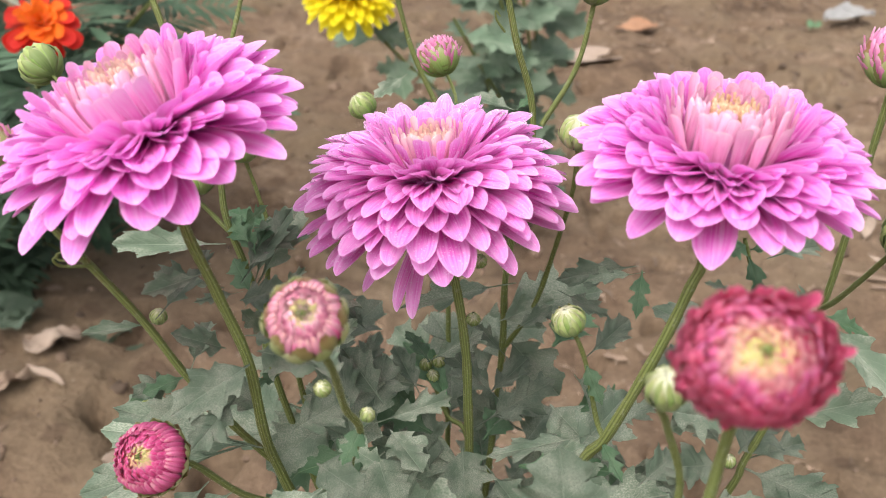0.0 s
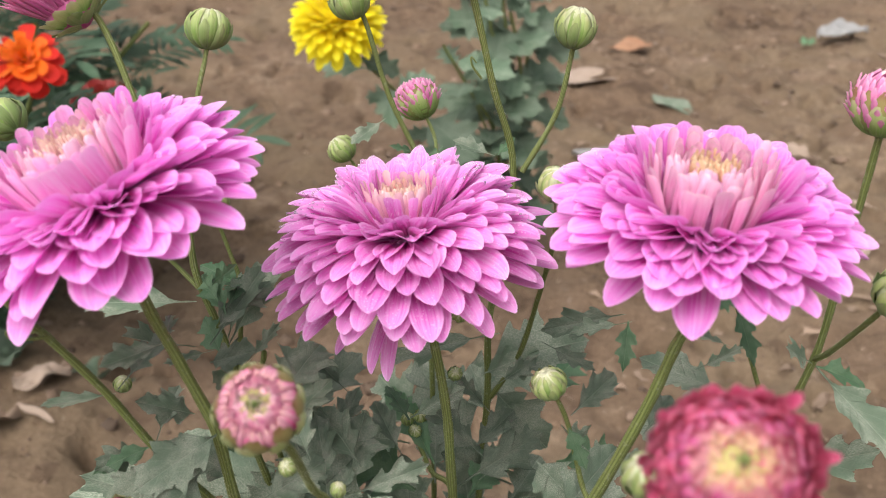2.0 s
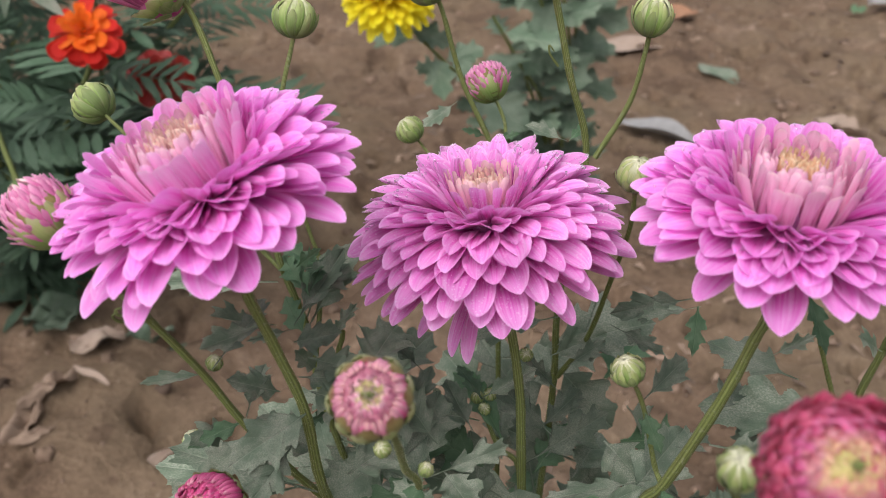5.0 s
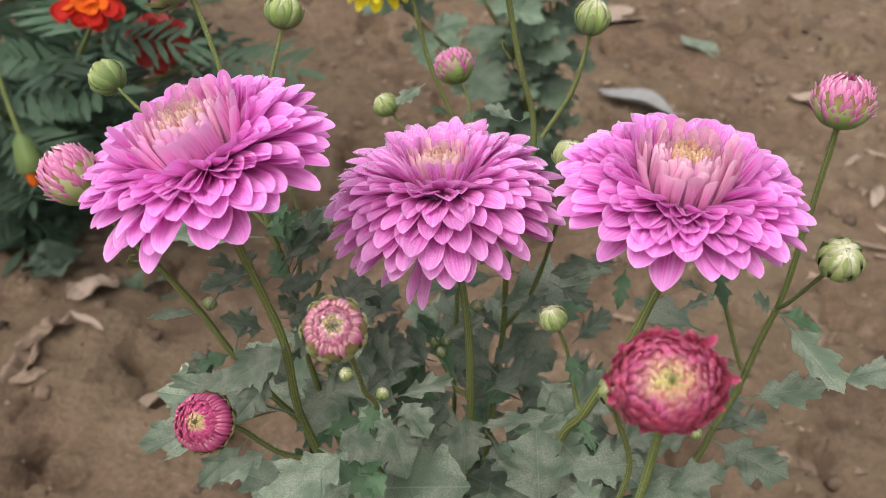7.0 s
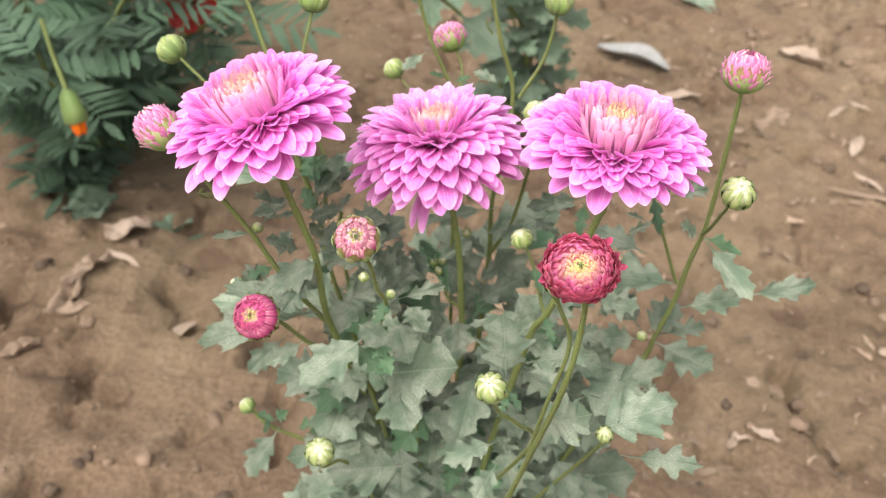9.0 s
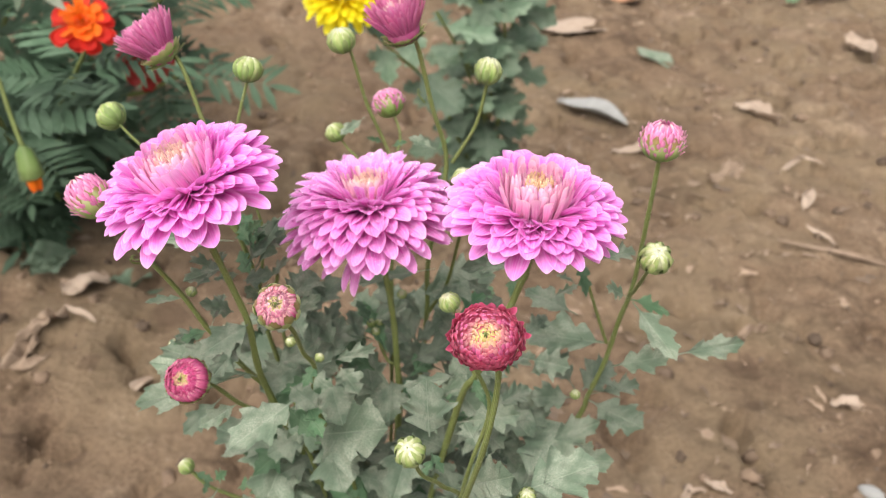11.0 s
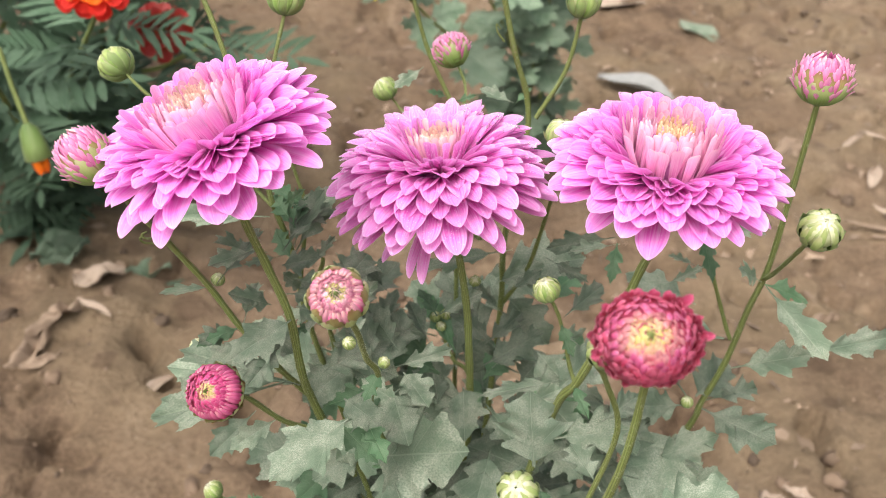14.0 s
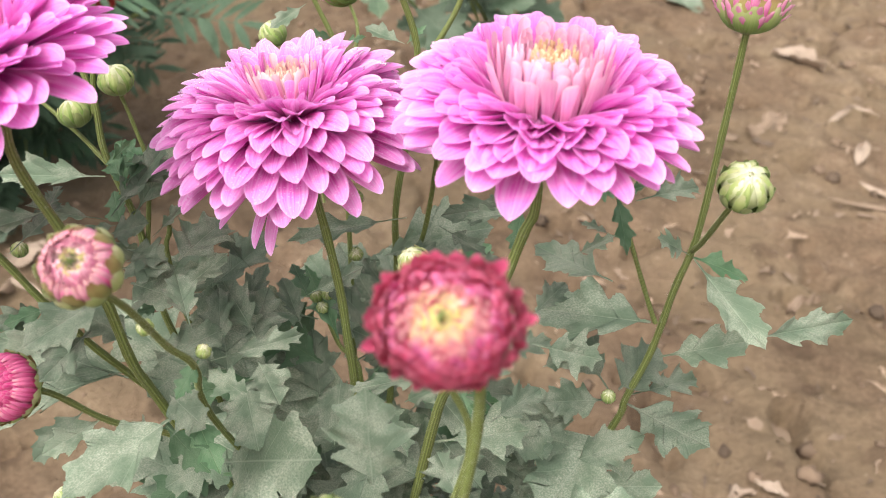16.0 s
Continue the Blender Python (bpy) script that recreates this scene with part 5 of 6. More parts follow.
add_leaf((-0.0746, 0.2200, 0.4368), (-0.0879, 0.2100, 0.4372), 0.62, 3, 0.00, 0)
add_leaf((-0.0615, 0.2620, 0.4421), (-0.0497, 0.2820, 0.4608), 0.55, 0, 0.00, 0)
add_leaf((-0.0646, 0.2620, 0.4648), (-0.0560, 0.2580, 0.4748), 0.50, 3, 0.00, 0)
add_leaf((-0.0632, 0.2620, 0.4585), (-0.0751, 0.2820, 0.4572), 0.50, 3, 0.00, 0)
add_leaf((-0.0176, 0.1950, 0.4434), (0.0028, 0.2150, 0.4363), 0.38, 2, 0.00, 0)
add_leaf((-0.0222, 0.2450, 0.3999), (-0.0186, 0.2650, 0.4120), 0.75, 1, 0.00, 0)
add_leaf((-0.0277, 0.2350, 0.4109), (-0.0336, 0.2550, 0.4194), 0.55, 1, 0.00, 0)
add_leaf((-0.0185, 0.1880, 0.4500), (-0.0236, 0.1800, 0.4437), 0.80, 3, 0.00, 0)
add_leaf((0.0493, 0.2220, 0.4195), (0.0181, 0.2220, 0.4085), 0.34, 2, 0.00, 0)
add_leaf((0.0434, 0.2220, 0.4476), (0.0486, 0.2140, 0.4385), 0.62, 3, 0.00, 0)
add_leaf((0.0507, 0.2180, 0.4216), (0.0564, 0.2060, 0.4162), 0.50, 3, 0.00, 0)
add_leaf((0.0732, 0.3000, 0.4332), (0.0439, 0.2900, 0.4326), 0.42, 0, 0.00, 0)
add_leaf((0.0416, 0.2850, 0.4309), (0.0586, 0.2720, 0.4291), 0.50, 2, 0.00, 0)
add_leaf((0.0279, 0.3050, 0.3927), (0.0474, 0.2900, 0.3787), 0.75, 1, 0.00, 0)
add_leaf((0.0260, 0.3000, 0.3851), (0.0191, 0.3200, 0.3926), 0.60, 1, 0.00, 0)
add_leaf((-0.0576, 0.2400, 0.3901), (-0.1134, 0.2450, 0.3916), 0.45, 0, 0.00, 0)
add_leaf((0.0246, 0.3300, 0.4805), (0.0097, 0.3350, 0.4829), 0.60, 0, 0.00, 0)
add_leaf((0.0252, 0.3300, 0.4805), (0.0314, 0.3350, 0.4862), 0.50, 3, 0.00, 0)
add_leaf((-0.0173, 0.3600, 0.4814), (-0.0294, 0.3500, 0.4747), 0.50, 0, 0.00, 0)
add_leaf((-0.0058, 0.3500, 0.4716), (-0.0135, 0.3450, 0.4769), 0.50, 3, 0.00, 0)
add_leaf((-0.0012, 0.3500, 0.4694), (0.0075, 0.3450, 0.4756), 0.50, 3, 0.00, 0)
add_leaf((0.0463, 0.1600, 0.4090), (0.0675, 0.1480, 0.4320), 0.75, 0, 0.00, 0)
add_leaf((0.0760, 0.1650, 0.4043), (0.1094, 0.1850, 0.4030), 0.70, 1, 0.00, 0)
add_leaf((0.0356, 0.1650, 0.3933), (0.0117, 0.1500, 0.3948), 0.60, 2, 0.00, 0)
add_leaf((-0.0105, 0.1900, 0.3383), (-0.0439, 0.1750, 0.3493), 0.65, 1, 0.00, 0)
add_leaf((-0.0842, 0.2350, 0.3077), (-0.0996, 0.2200, 0.2831), 0.60, 0, 0.00, 0)
add_leaf((0.0892, 0.1700, 0.3834), (0.1202, 0.1600, 0.3925), 0.55, 2, 0.00, 0)
add_leaf((0.0557, 0.1600, 0.4292), (0.0471, 0.1800, 0.4304), 0.70, 2, 0.00, 0)
add_leaf((-0.0197, 0.2150, 0.3749), (-0.0084, 0.1950, 0.3610), 0.95, 1, 0.00, 0)
add_leaf((-0.0248, 0.2100, 0.3762), (0.0047, 0.2000, 0.3918), 0.50, 3, 0.00, 0)
add_leaf((-0.0342, 0.1950, 0.4152), (-0.0207, 0.1850, 0.4080), 0.80, 3, 0.00, 0)
add_leaf((-0.0611, 0.2250, 0.4052), (-0.1201, 0.2350, 0.3697), 0.35, 0, 0.00, 0)
add_leaf((-0.0738, 0.2250, 0.3882), (-0.0903, 0.2150, 0.3718), 0.60, 0, 0.00, 0)
add_leaf((0.0183, 0.2620, 0.3637), (-0.0216, 0.2750, 0.3605), 0.55, 0, 0.00, 0)
add_leaf((0.0145, 0.2620, 0.3411), (-0.0199, 0.2620, 0.3551), 0.75, 1, 0.00, 0)
add_leaf((0.0152, 0.2620, 0.3226), (0.0479, 0.2450, 0.3574), 0.70, 1, 0.00, 0)
add_leaf((-0.0007, 0.2620, 0.3616), (-0.0063, 0.2820, 0.3774), 0.70, 1, 0.00, 0)
add_leaf((0.0366, 0.2900, 0.3576), (0.0094, 0.2900, 0.3723), 0.70, 0, 0.00, 0)
add_leaf((0.0478, 0.2350, 0.4001), (0.0686, 0.2650, 0.3997), 0.60, 1, 0.00, 0)
add_leaf((0.0198, 0.2500, 0.3492), (0.0005, 0.2250, 0.3374), 0.75, 2, 0.00, 0)
add_leaf((-0.0310, 0.2300, 0.3635), (-0.0519, 0.2250, 0.3490), 0.70, 1, 0.00, 0)
add_leaf((-0.0117, 0.2200, 0.3997), (-0.0295, 0.2250, 0.4086), 0.70, 2, 0.00, 0)
add_leaf((0.0948, 0.2500, 0.3577), (0.0711, 0.2400, 0.3735), 0.70, 0, 0.00, 0)
add_leaf((0.0965, 0.2500, 0.3445), (0.0839, 0.2250, 0.3383), 0.80, 1, 0.00, 0)
add_leaf((0.0990, 0.2500, 0.3493), (0.1217, 0.2500, 0.3651), 0.60, 1, 0.00, 0)
add_leaf((0.0229, 0.2620, 0.3975), (0.0030, 0.2750, 0.4086), 0.50, 0, 0.00, 0)
add_leaf((-0.0172, 0.2400, 0.4120), (-0.0318, 0.2600, 0.4170), 0.70, 0, 0.00, 0)
add_leaf((-0.0397, 0.2400, 0.4427), (-0.0330, 0.2700, 0.4391), 0.60, 1, 0.00, 0)
add_leaf((-0.0397, 0.2200, 0.3150), (-0.0694, 0.2000, 0.3257), 0.60, 0, 0.00, 0)
add_leaf((-0.0144, 0.2200, 0.3182), (-0.0117, 0.2000, 0.3048), 0.80, 1, 0.00, 0)
add_leaf((0.0358, 0.1900, 0.3464), (0.0258, 0.1700, 0.3437), 0.70, 0, 0.00, 0)
add_leaf((0.0640, 0.1900, 0.3543), (0.0733, 0.1700, 0.3455), 0.80, 1, 0.00, 0)
add_leaf((-0.0532, 0.2250, 0.4210), (-0.0707, 0.2250, 0.4337), 0.60, 1, 0.00, 0)
add_leaf((-0.0621, 0.2550, 0.4543), (-0.0502, 0.2750, 0.4585), 0.50, 1, 0.00, 0)
add_leaf((-0.0612, 0.2520, 0.4455), (-0.0727, 0.2720, 0.4475), 0.55, 3, 0.00, 0)
add_leaf((-0.0604, 0.2500, 0.4380), (-0.0421, 0.2350, 0.4465), 0.55, 0, 0.00, 0)
add_leaf((-0.0591, 0.2450, 0.4280), (-0.0357, 0.2250, 0.4394), 0.55, 1, 0.00, 0)
add_leaf((-0.0603, 0.2580, 0.4569), (-0.0693, 0.2780, 0.4587), 0.50, 3, 0.00, 0)
add_leaf((-0.0597, 0.2580, 0.4590), (-0.0566, 0.2780, 0.4622), 0.40, 3, 0.00, 0)
add_leaf((-0.0721, 0.2150, 0.4357), (-0.0823, 0.2000, 0.4321), 0.60, 1, 0.00, 0)
add_leaf((-0.0574, 0.2100, 0.4386), (-0.0649, 0.1900, 0.4372), 0.60, 0, 0.00, 0)
add_leaf((-0.0336, 0.2000, 0.4232), (-0.0191, 0.1850, 0.4271), 0.70, 1, 0.00, 0)
add_leaf((-0.0436, 0.2200, 0.4174), (-0.0292, 0.2400, 0.4137), 0.60, 1, 0.00, 0)
add_leaf((-0.0279, 0.2100, 0.4425), (-0.0372, 0.2300, 0.4430), 0.60, 0, 0.00, 0)
add_leaf((-0.0144, 0.2300, 0.4101), (-0.0036, 0.2100, 0.4130), 0.60, 1, 0.00, 0)
add_leaf((-0.0054, 0.2600, 0.3995), (-0.0159, 0.2800, 0.4037), 0.50, 0, 0.00, 0)
add_leaf((-0.0029, 0.2600, 0.4149), (-0.0119, 0.2800, 0.4155), 0.45, 3, 0.00, 0)
add_leaf((0.0184, 0.2700, 0.3924), (0.0339, 0.2900, 0.3934), 0.50, 0, 0.00, 0)
add_leaf((0.0344, 0.2300, 0.3958), (0.0481, 0.2300, 0.4067), 0.50, 1, 0.00, 0)
add_leaf((0.0629, 0.2100, 0.4102), (0.0794, 0.2300, 0.4062), 0.50, 0, 0.00, 0)
add_leaf((0.0854, 0.2500, 0.4464), (0.0980, 0.2500, 0.4558), 0.45, 2, 0.00, 0)
add_leaf((-0.0652, 0.2160, 0.4766), (-0.0782, 0.2050, 0.4759), 0.55, 0, 0.00, 0)
add_leaf((-0.0661, 0.2160, 0.4753), (-0.0678, 0.2300, 0.4751), 0.45, 2, 0.00, 0)
add_leaf((-0.0644, 0.2520, 0.4495), (-0.0516, 0.2750, 0.4622), 0.45, 0, 0.00, 0)
add_leaf((-0.0648, 0.2500, 0.4440), (-0.0488, 0.2400, 0.4567), 0.50, 1, 0.00, 0)
add_leaf((-0.0629, 0.2450, 0.4339), (-0.0415, 0.2320, 0.4460), 0.50, 0, 0.00, 0)
add_leaf((-0.0664, 0.2350, 0.4360), (-0.0782, 0.2250, 0.4485), 0.50, 1, 0.00, 0)
add_leaf((-0.0401, 0.2350, 0.4325), (-0.0275, 0.2500, 0.4386), 0.50, 0, 0.00, 0)
add_leaf((-0.0230, 0.2620, 0.4238), (-0.0364, 0.2750, 0.4277), 0.45, 2, 0.00, 0)
add_leaf((-0.0038, 0.2620, 0.4131), (0.0147, 0.2700, 0.4205), 0.50, 0, 0.00, 0)
add_leaf((0.0221, 0.2850, 0.4156), (0.0419, 0.2950, 0.4190), 0.50, 1, 0.00, 0)
add_leaf((0.0474, 0.2400, 0.4357), (0.0622, 0.2600, 0.4352), 0.50, 0, 0.00, 0)
add_leaf((-0.0570, 0.2650, 0.4324), (-0.0487, 0.2800, 0.4372), 0.42, 2, 0.00, 0)
add_leaf((-0.0592, 0.2620, 0.4221), (-0.0659, 0.2550, 0.4366), 0.50, 0, 0.00, 0)
add_leaf((-0.0550, 0.2580, 0.4180), (-0.0414, 0.2620, 0.4235), 0.50, 1, 0.00, 0)
add_leaf((-0.0542, 0.2550, 0.4102), (-0.0626, 0.2450, 0.4128), 0.50, 3, 0.00, 0)
add_leaf((-0.0295, 0.2620, 0.4011), (-0.0221, 0.2800, 0.4113), 0.50, 0, 0.00, 0)
add_leaf((-0.0242, 0.2550, 0.3968), (-0.0358, 0.2500, 0.4109), 0.50, 1, 0.00, 0)
add_leaf((0.0269, 0.2750, 0.4191), (0.0405, 0.2850, 0.4231), 0.45, 0, 0.00, 0)
add_leaf((0.0254, 0.2700, 0.4098), (0.0132, 0.2850, 0.4143), 0.45, 2, 0.00, 0)
add_leaf((0.0767, 0.2620, 0.4103), (0.0896, 0.2820, 0.4109), 0.50, 0, 0.00, 0)
add_leaf((0.0827, 0.2580, 0.3898), (0.0954, 0.2550, 0.4021), 0.50, 1, 0.00, 0)
add_leaf((0.0934, 0.2550, 0.3672), (0.0770, 0.2500, 0.3828), 0.50, 0, 0.00, 0)
add_leaf((0.1025, 0.2680, 0.4429), (0.0913, 0.2750, 0.4442), 0.40, 2, 0.00, 0)
add_stem([(-0.0933, 0.2115, 0.4803), (-0.0965, 0.2085, 0.4817), (-0.0998, 0.2060, 0.4834), (-0.1006, 0.2050, 0.4857), (-0.0992, 0.2050, 0.4872)], 0.0007, 0.0005)  # dry curled hook

# leaves on the lower stalks
low_rng = random.Random(31)
for top, foot in (((-0.049, 0.232, 0.38), (0.0, 0.262, 0.05)), ((0.0137, 0.262, 0.40), (0.018, 0.268, 0.05)), ((0.0443, 0.226, 0.39), (0.025, 0.258, 0.05)), ((0.100, 0.266, 0.32), (0.035, 0.27, 0.05)),
                  ((0.0248, 0.300, 0.41), (0.02, 0.28, 0.05)), ((-0.056, 0.262, 0.40), (0.0, 0.27, 0.05)), ((0.005, 0.315, 0.40), (0.012, 0.285, 0.05)), ((-0.01, 0.225, 0.34), (0.0, 0.255, 0.10))):
    a, b = Vector(top), Vector(foot)
    for k in range(9):
        p = a.lerp(b, k / 11 + low_rng.uniform(0, 0.05))
        ang = k * 2.4 + low_rng.uniform(-0.6, 0.6)
        add_leaf(p, p + Vector((math.cos(ang), math.sin(ang), low_rng.uniform(-0.35, 0.35))) * low_rng.uniform(0.03, 0.05), low_rng.uniform(0.6, 0.85), low_rng.randrange(3))
# the dense, shaded heart of the plant
for k in range(330):
    a = low_rng.uniform(0, 6.283)
    q = math.sqrt(low_rng.random())
    deep = k >= 170
    z = low_rng.uniform(0.06, 0.26) if deep else low_rng.uniform(0.20, 0.40)
    p = Vector((0.014 + 0.066 * q * math.cos(a), 0.268 + 0.034 * q * math.sin(a), z))
    d = Vector((math.cos(a) + low_rng.uniform(-0.5, 0.5), math.sin(a) - 0.3 + low_rng.uniform(-0.5, 0.5), low_rng.uniform(-0.5, 0.4))).normalized()
    add_leaf(p, p + d * (low_rng.uniform(0.035, 0.055) if deep else low_rng.uniform(0.022, 0.036)), low_rng.uniform(0.6, 0.9), low_rng.randrange(3 if deep else 4))


# ---- the marigold behind ----
def fern_leaf_mesh(seed, pairs=6):
    """A feathered leaf of unit length along +y: a thin rib with pairs of lance-shaped leaflets."""
    rng = random.Random(seed)
    verts, faces, uvs = [], [], []

    def blade(root, along, length, width):
        d = Vector(along).normalized()
        s = Vector((d.y, -d.x, 0)).normalized()
        n0 = len(verts)
        for i in range(6):
            t = i / 5
            w = width * math.sin(math.pi * (0.06 + 0.90 * t)) ** 0.8
            p = Vector(root) + d * length * t + Vector((0, 0, -0.10 * length * t * t))
            for u in (-1, 0, 1):
                verts.append(tuple(p + s * w * u * (1 + 0.12 * (i % 2)) + Vector((0, 0, 0.25 * w * abs(u)))))
                uvs.append((u, t))
        for i in range(5):
            for j in range(2):
                a = n0 + 3 * i + j
                faces.append((a, a + 1, a + 4, a + 3))

    droop = rng.uniform(0.1, 0.4)
    blade((0, 0, 0), (0, 1, 0), 0.95, 0.008)
    for k in range(pairs):
        y = 0.2 + 0.7 * k / pairs
        size = 0.34 * math.sin(math.pi * (0.2 + 0.62 * k / pairs)) + 0.06
        for sgn in (-1, 1):
            blade((0, y + rng.uniform(-0.02, 0.02), -droop * y * y * 0.5), (sgn, 0.62 + rng.uniform(-0.15, 0.15), rng.uniform(-0.1, 0.15)), size * rng.uniform(0.85, 1.1), 0.036)
    blade((0, 0.88, -droop * 0.4), (rng.uniform(-0.1, 0.1), 1, -0.1), 0.3, 0.04)
    me = bpy.data.meshes.new("leaf")
    me.from_pydata(verts, [], faces)
    layer = me.uv_layers.new(name="along")
    layer.data.foreach_set("uv", [c for f in faces for v in f for c in uvs[v]])
    me.polygons.foreach_set("use_smooth", [True] * len(faces))
    me.materials.append(FERNY)
    me.update()
    return me


FERN = [fern_leaf_mesh(s, 7 + s % 3) for s in range(5)]


def marigold_plant(root, stalks, label, seed):
    rng = random.Random(seed)
    plant = tagged(new("marigold_plant"), label, "flowering plant")
    for tip in stalks:
        a, b = Vector(root) + Vector((rng.uniform(-0.03, 0.03), rng.uniform(-0.03, 0.03), -0.01)), Vector(tip)
        mid = a.lerp(b, 0.5) + Vector((rng.uniform(-0.03, 0.03), rng.uniform(-0.03, 0.03), 0.04))
        part("stem", tube_mesh("stem", [b, b.lerp(mid, 0.5), mid, a], 0.002, 0.004, STEM, 8), plant)
        for k in range(16):
            t = 0.06 + 0.9 * k / 15
            p = b.lerp(mid, t * 2) if t < 0.5 else mid.lerp(a, t * 2 - 1)
            ang = k * 2.4 + rng.uniform(-0.4, 0.4)
            d = Vector((math.cos(ang), math.sin(ang), rng.uniform(-0.1, 0.5)))
            size = rng.uniform(0.085, 0.14)
            part("leaf", FERN[rng.randrange(5)], plant, frame_of(p, d, (0, -0.35, 1)) @ Matrix.Diagonal((size, size, size, 1)))
    return plant


def marigold_flower(plant, centre, axis, size, seed, rim=ORANGE, middle=AMBER, label="marigold bloom, red outside and orange in the middle"):
    rng = random.Random(seed)
    up = Vector(axis).normalized()
    side = up.orthogonal().normalized()
    m = Matrix.Translation(centre) @ Matrix((side, up.cross(side), up)).transposed().to_4x4()
    rows = [[(size * r * math.cos(a), size * r * math.sin(a), size * z) for a in [2 * math.pi * k / 12 for k in range(12)]] for r, z in ((0.06, -1.0), (0.16, -0.9), (0.22, -0.5), (0.26, -0.1), (0.1, 0.06))]
    head = part("flower_head", grid_mesh("flower_head", rows, None, BRACT, wrap=True), plant, m, label)
    for n, rise, length, width, mat in ((9, -12, 1.12, 0.60, rim), (9, 4, 1.0, 0.52, rim), (9, 20, 0.78, 0.40, middle), (11, 40, 0.60, 0.28, middle), (12, 60, 0.46, 0.2, middle), (9, 80, 0.34, 0.16, middle)):
        kinds = [petal_mesh("petal", size * length * s, size * width, 0.2, -0.3, mat, widest=0.8, root=0.3, twist=rng.uniform(-0.4, 0.4)) for s in (0.9, 1.0, 1.08)]
        for k in range(n):
            part("petal", kinds[k % 3], head, pose(0, 0, 0, 0, 0, 360 * (k + rng.uniform(-0.25, 0.25)) / n) @ pose(0, size * 0.08, 0, rise + rng.uniform(-8, 8), rng.uniform(-18, 18), 0))
    return head


marigold = marigold_plant((-0.50, 0.98, 0.0), [(-0.34, 0.76, 0.33), (-0.43, 0.72, 0.27), (-0.55, 0.86, 0.42), (-0.46, 1.02, 0.44), (-0.62, 0.98, 0.45), (-0.33, 1.05, 0.30), (-0.40, 0.95, 0.38), (-0.52, 0.80, 0.20), (-0.30, 0.95, 0.22)],
                          "bushy marigold with feathered dark green leaves and orange-red blooms", 3)
marigold_flower(marigold, (-0.335, 0.745, 0.362), (0.1, -0.65, 0.75), 0.0275, 5)
marigold_flower(marigold, (-0.295, 0.800, 0.300), (0.5, -0.6, 0.5), 0.026, 6, RUST, RUST, "dark rust-red marigold bloom seen from its side")
NOD = [(-0.4180, 0.7200, 0.3090), (-0.4090, 0.7100, 0.2740), (-0.3990, 0.7000, 0.2450), (-0.3970, 0.7000, 0.2250), (-0.3880, 0.6900, 0.1960)]
part("stem", tube_mesh("stem", NOD[:3], 0.0022, 0.0026, STEM, 8), marigold)
nod_axis = (Vector(NOD[4]) - Vector(NOD[2])).normalized()
nod_frame = frame_of(NOD[2], nod_axis, (0, -1, 0.3)) @ pose(0, 0, 0, -90, 0, 0)
nod_len = (Vector(NOD[4]) - Vector(NOD[2])).length
nod_rows = [[(r * math.cos(q), r * math.sin(q), nod_len * z) for q in [2 * math.pi * k / 12 for k in range(12)]] for r, z in ((0.003, 0.0), (0.0085, 0.12), (0.0110, 0.4), (0.0125, 0.66), (0.008, 0.7))]
nod = part("flower_head", grid_mesh("flower_head", nod_rows, None, BRACT, wrap=True), marigold, nod_frame, "nodding spent marigold head, green cup with orange tip")
nod_petal = petal_mesh("petal", nod_len * 0.36, 0.009, 0.6, 0.5, AMBER, nu=4, nv=6)
for k in range(12):
    part("petal", nod_petal, nod, pose(0, 0, 0, 0, 0, k * 31) @ pose(0, 0.008 - 0.003 * (k % 3), nod_len * 0.6, 82, 0, 0))

for base, tip in (((-0.3834, 0.7039, 0.4326), (-0.3306, 0.7119, 0.3897)), ((-0.3640, 0.7094, 0.4300), (-0.3754, 0.6921, 0.3900)), ((-0.4050, 0.7060, 0.4350), (-0.3990, 0.6950, 0.3890))):
    way = Vector(tip) - Vector(base)
    lance = petal_mesh("leaf", way.length, way.length * 0.24, 0.25, -0.3, LEAF, root=0.2, widest=0.45, pointed=1.0)
    part("leaf", lance, marigold, frame_of(base, way, (0, -0.5, 0.85)))
marigold_plant((-0.75, 1.15, 0.0), [(-0.72, 0.98, 0.42), (-0.62, 1.15, 0.46), (-0.85, 1.05, 0.44), (-0.75, 1.3, 0.46), (-0.55, 1.25, 0.38)], "bushy marigold further back with feathered dark green leaves", 9)

# ---- the yellow chrysanthemum behind ----
PLANT = tagged(new("chrysanthemum_plant"), "shaded chrysanthemum behind with one bright yellow bloom and grey-green leaves", "flowering plant")
far_rng = random.Random(12)
for top in ((-0.098, 0.90, 0.335), (0.03, 1.02, 0.40), (0.06, 1.05, 0.36), (0.0, 1.0, 0.30), (0.05, 1.06, 0.42), (0.09, 1.10, 0.40), (0.04, 1.03, 0.22)):
    foot = (0.08 + far_rng.uniform(-0.02, 0.02), 1.10 + far_rng.uniform(-0.03, 0.03), -0.01)
    a, b = Vector(top), Vector(foot)
    mid = a.lerp(b, 0.45) + Vector((0.02, 0.0, 0.02))
    add_stem([a, a.lerp(mid, 0.5), mid, mid.lerp(b, 0.5), b], 0.0022, 0.0035)
    for k in range(15):
        t = 0.08 + 0.85 * k / 15
        p = a.lerp(mid, t * 2) if t < 0.5 else mid.lerp(b, t * 2 - 1)
        ang = k * 2.4 + far_rng.uniform(-0.5, 0.5)
        # deep: the shade on this plant is put into its leaf colour
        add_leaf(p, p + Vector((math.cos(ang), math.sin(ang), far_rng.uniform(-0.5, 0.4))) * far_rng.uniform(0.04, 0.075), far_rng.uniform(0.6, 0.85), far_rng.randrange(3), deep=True)
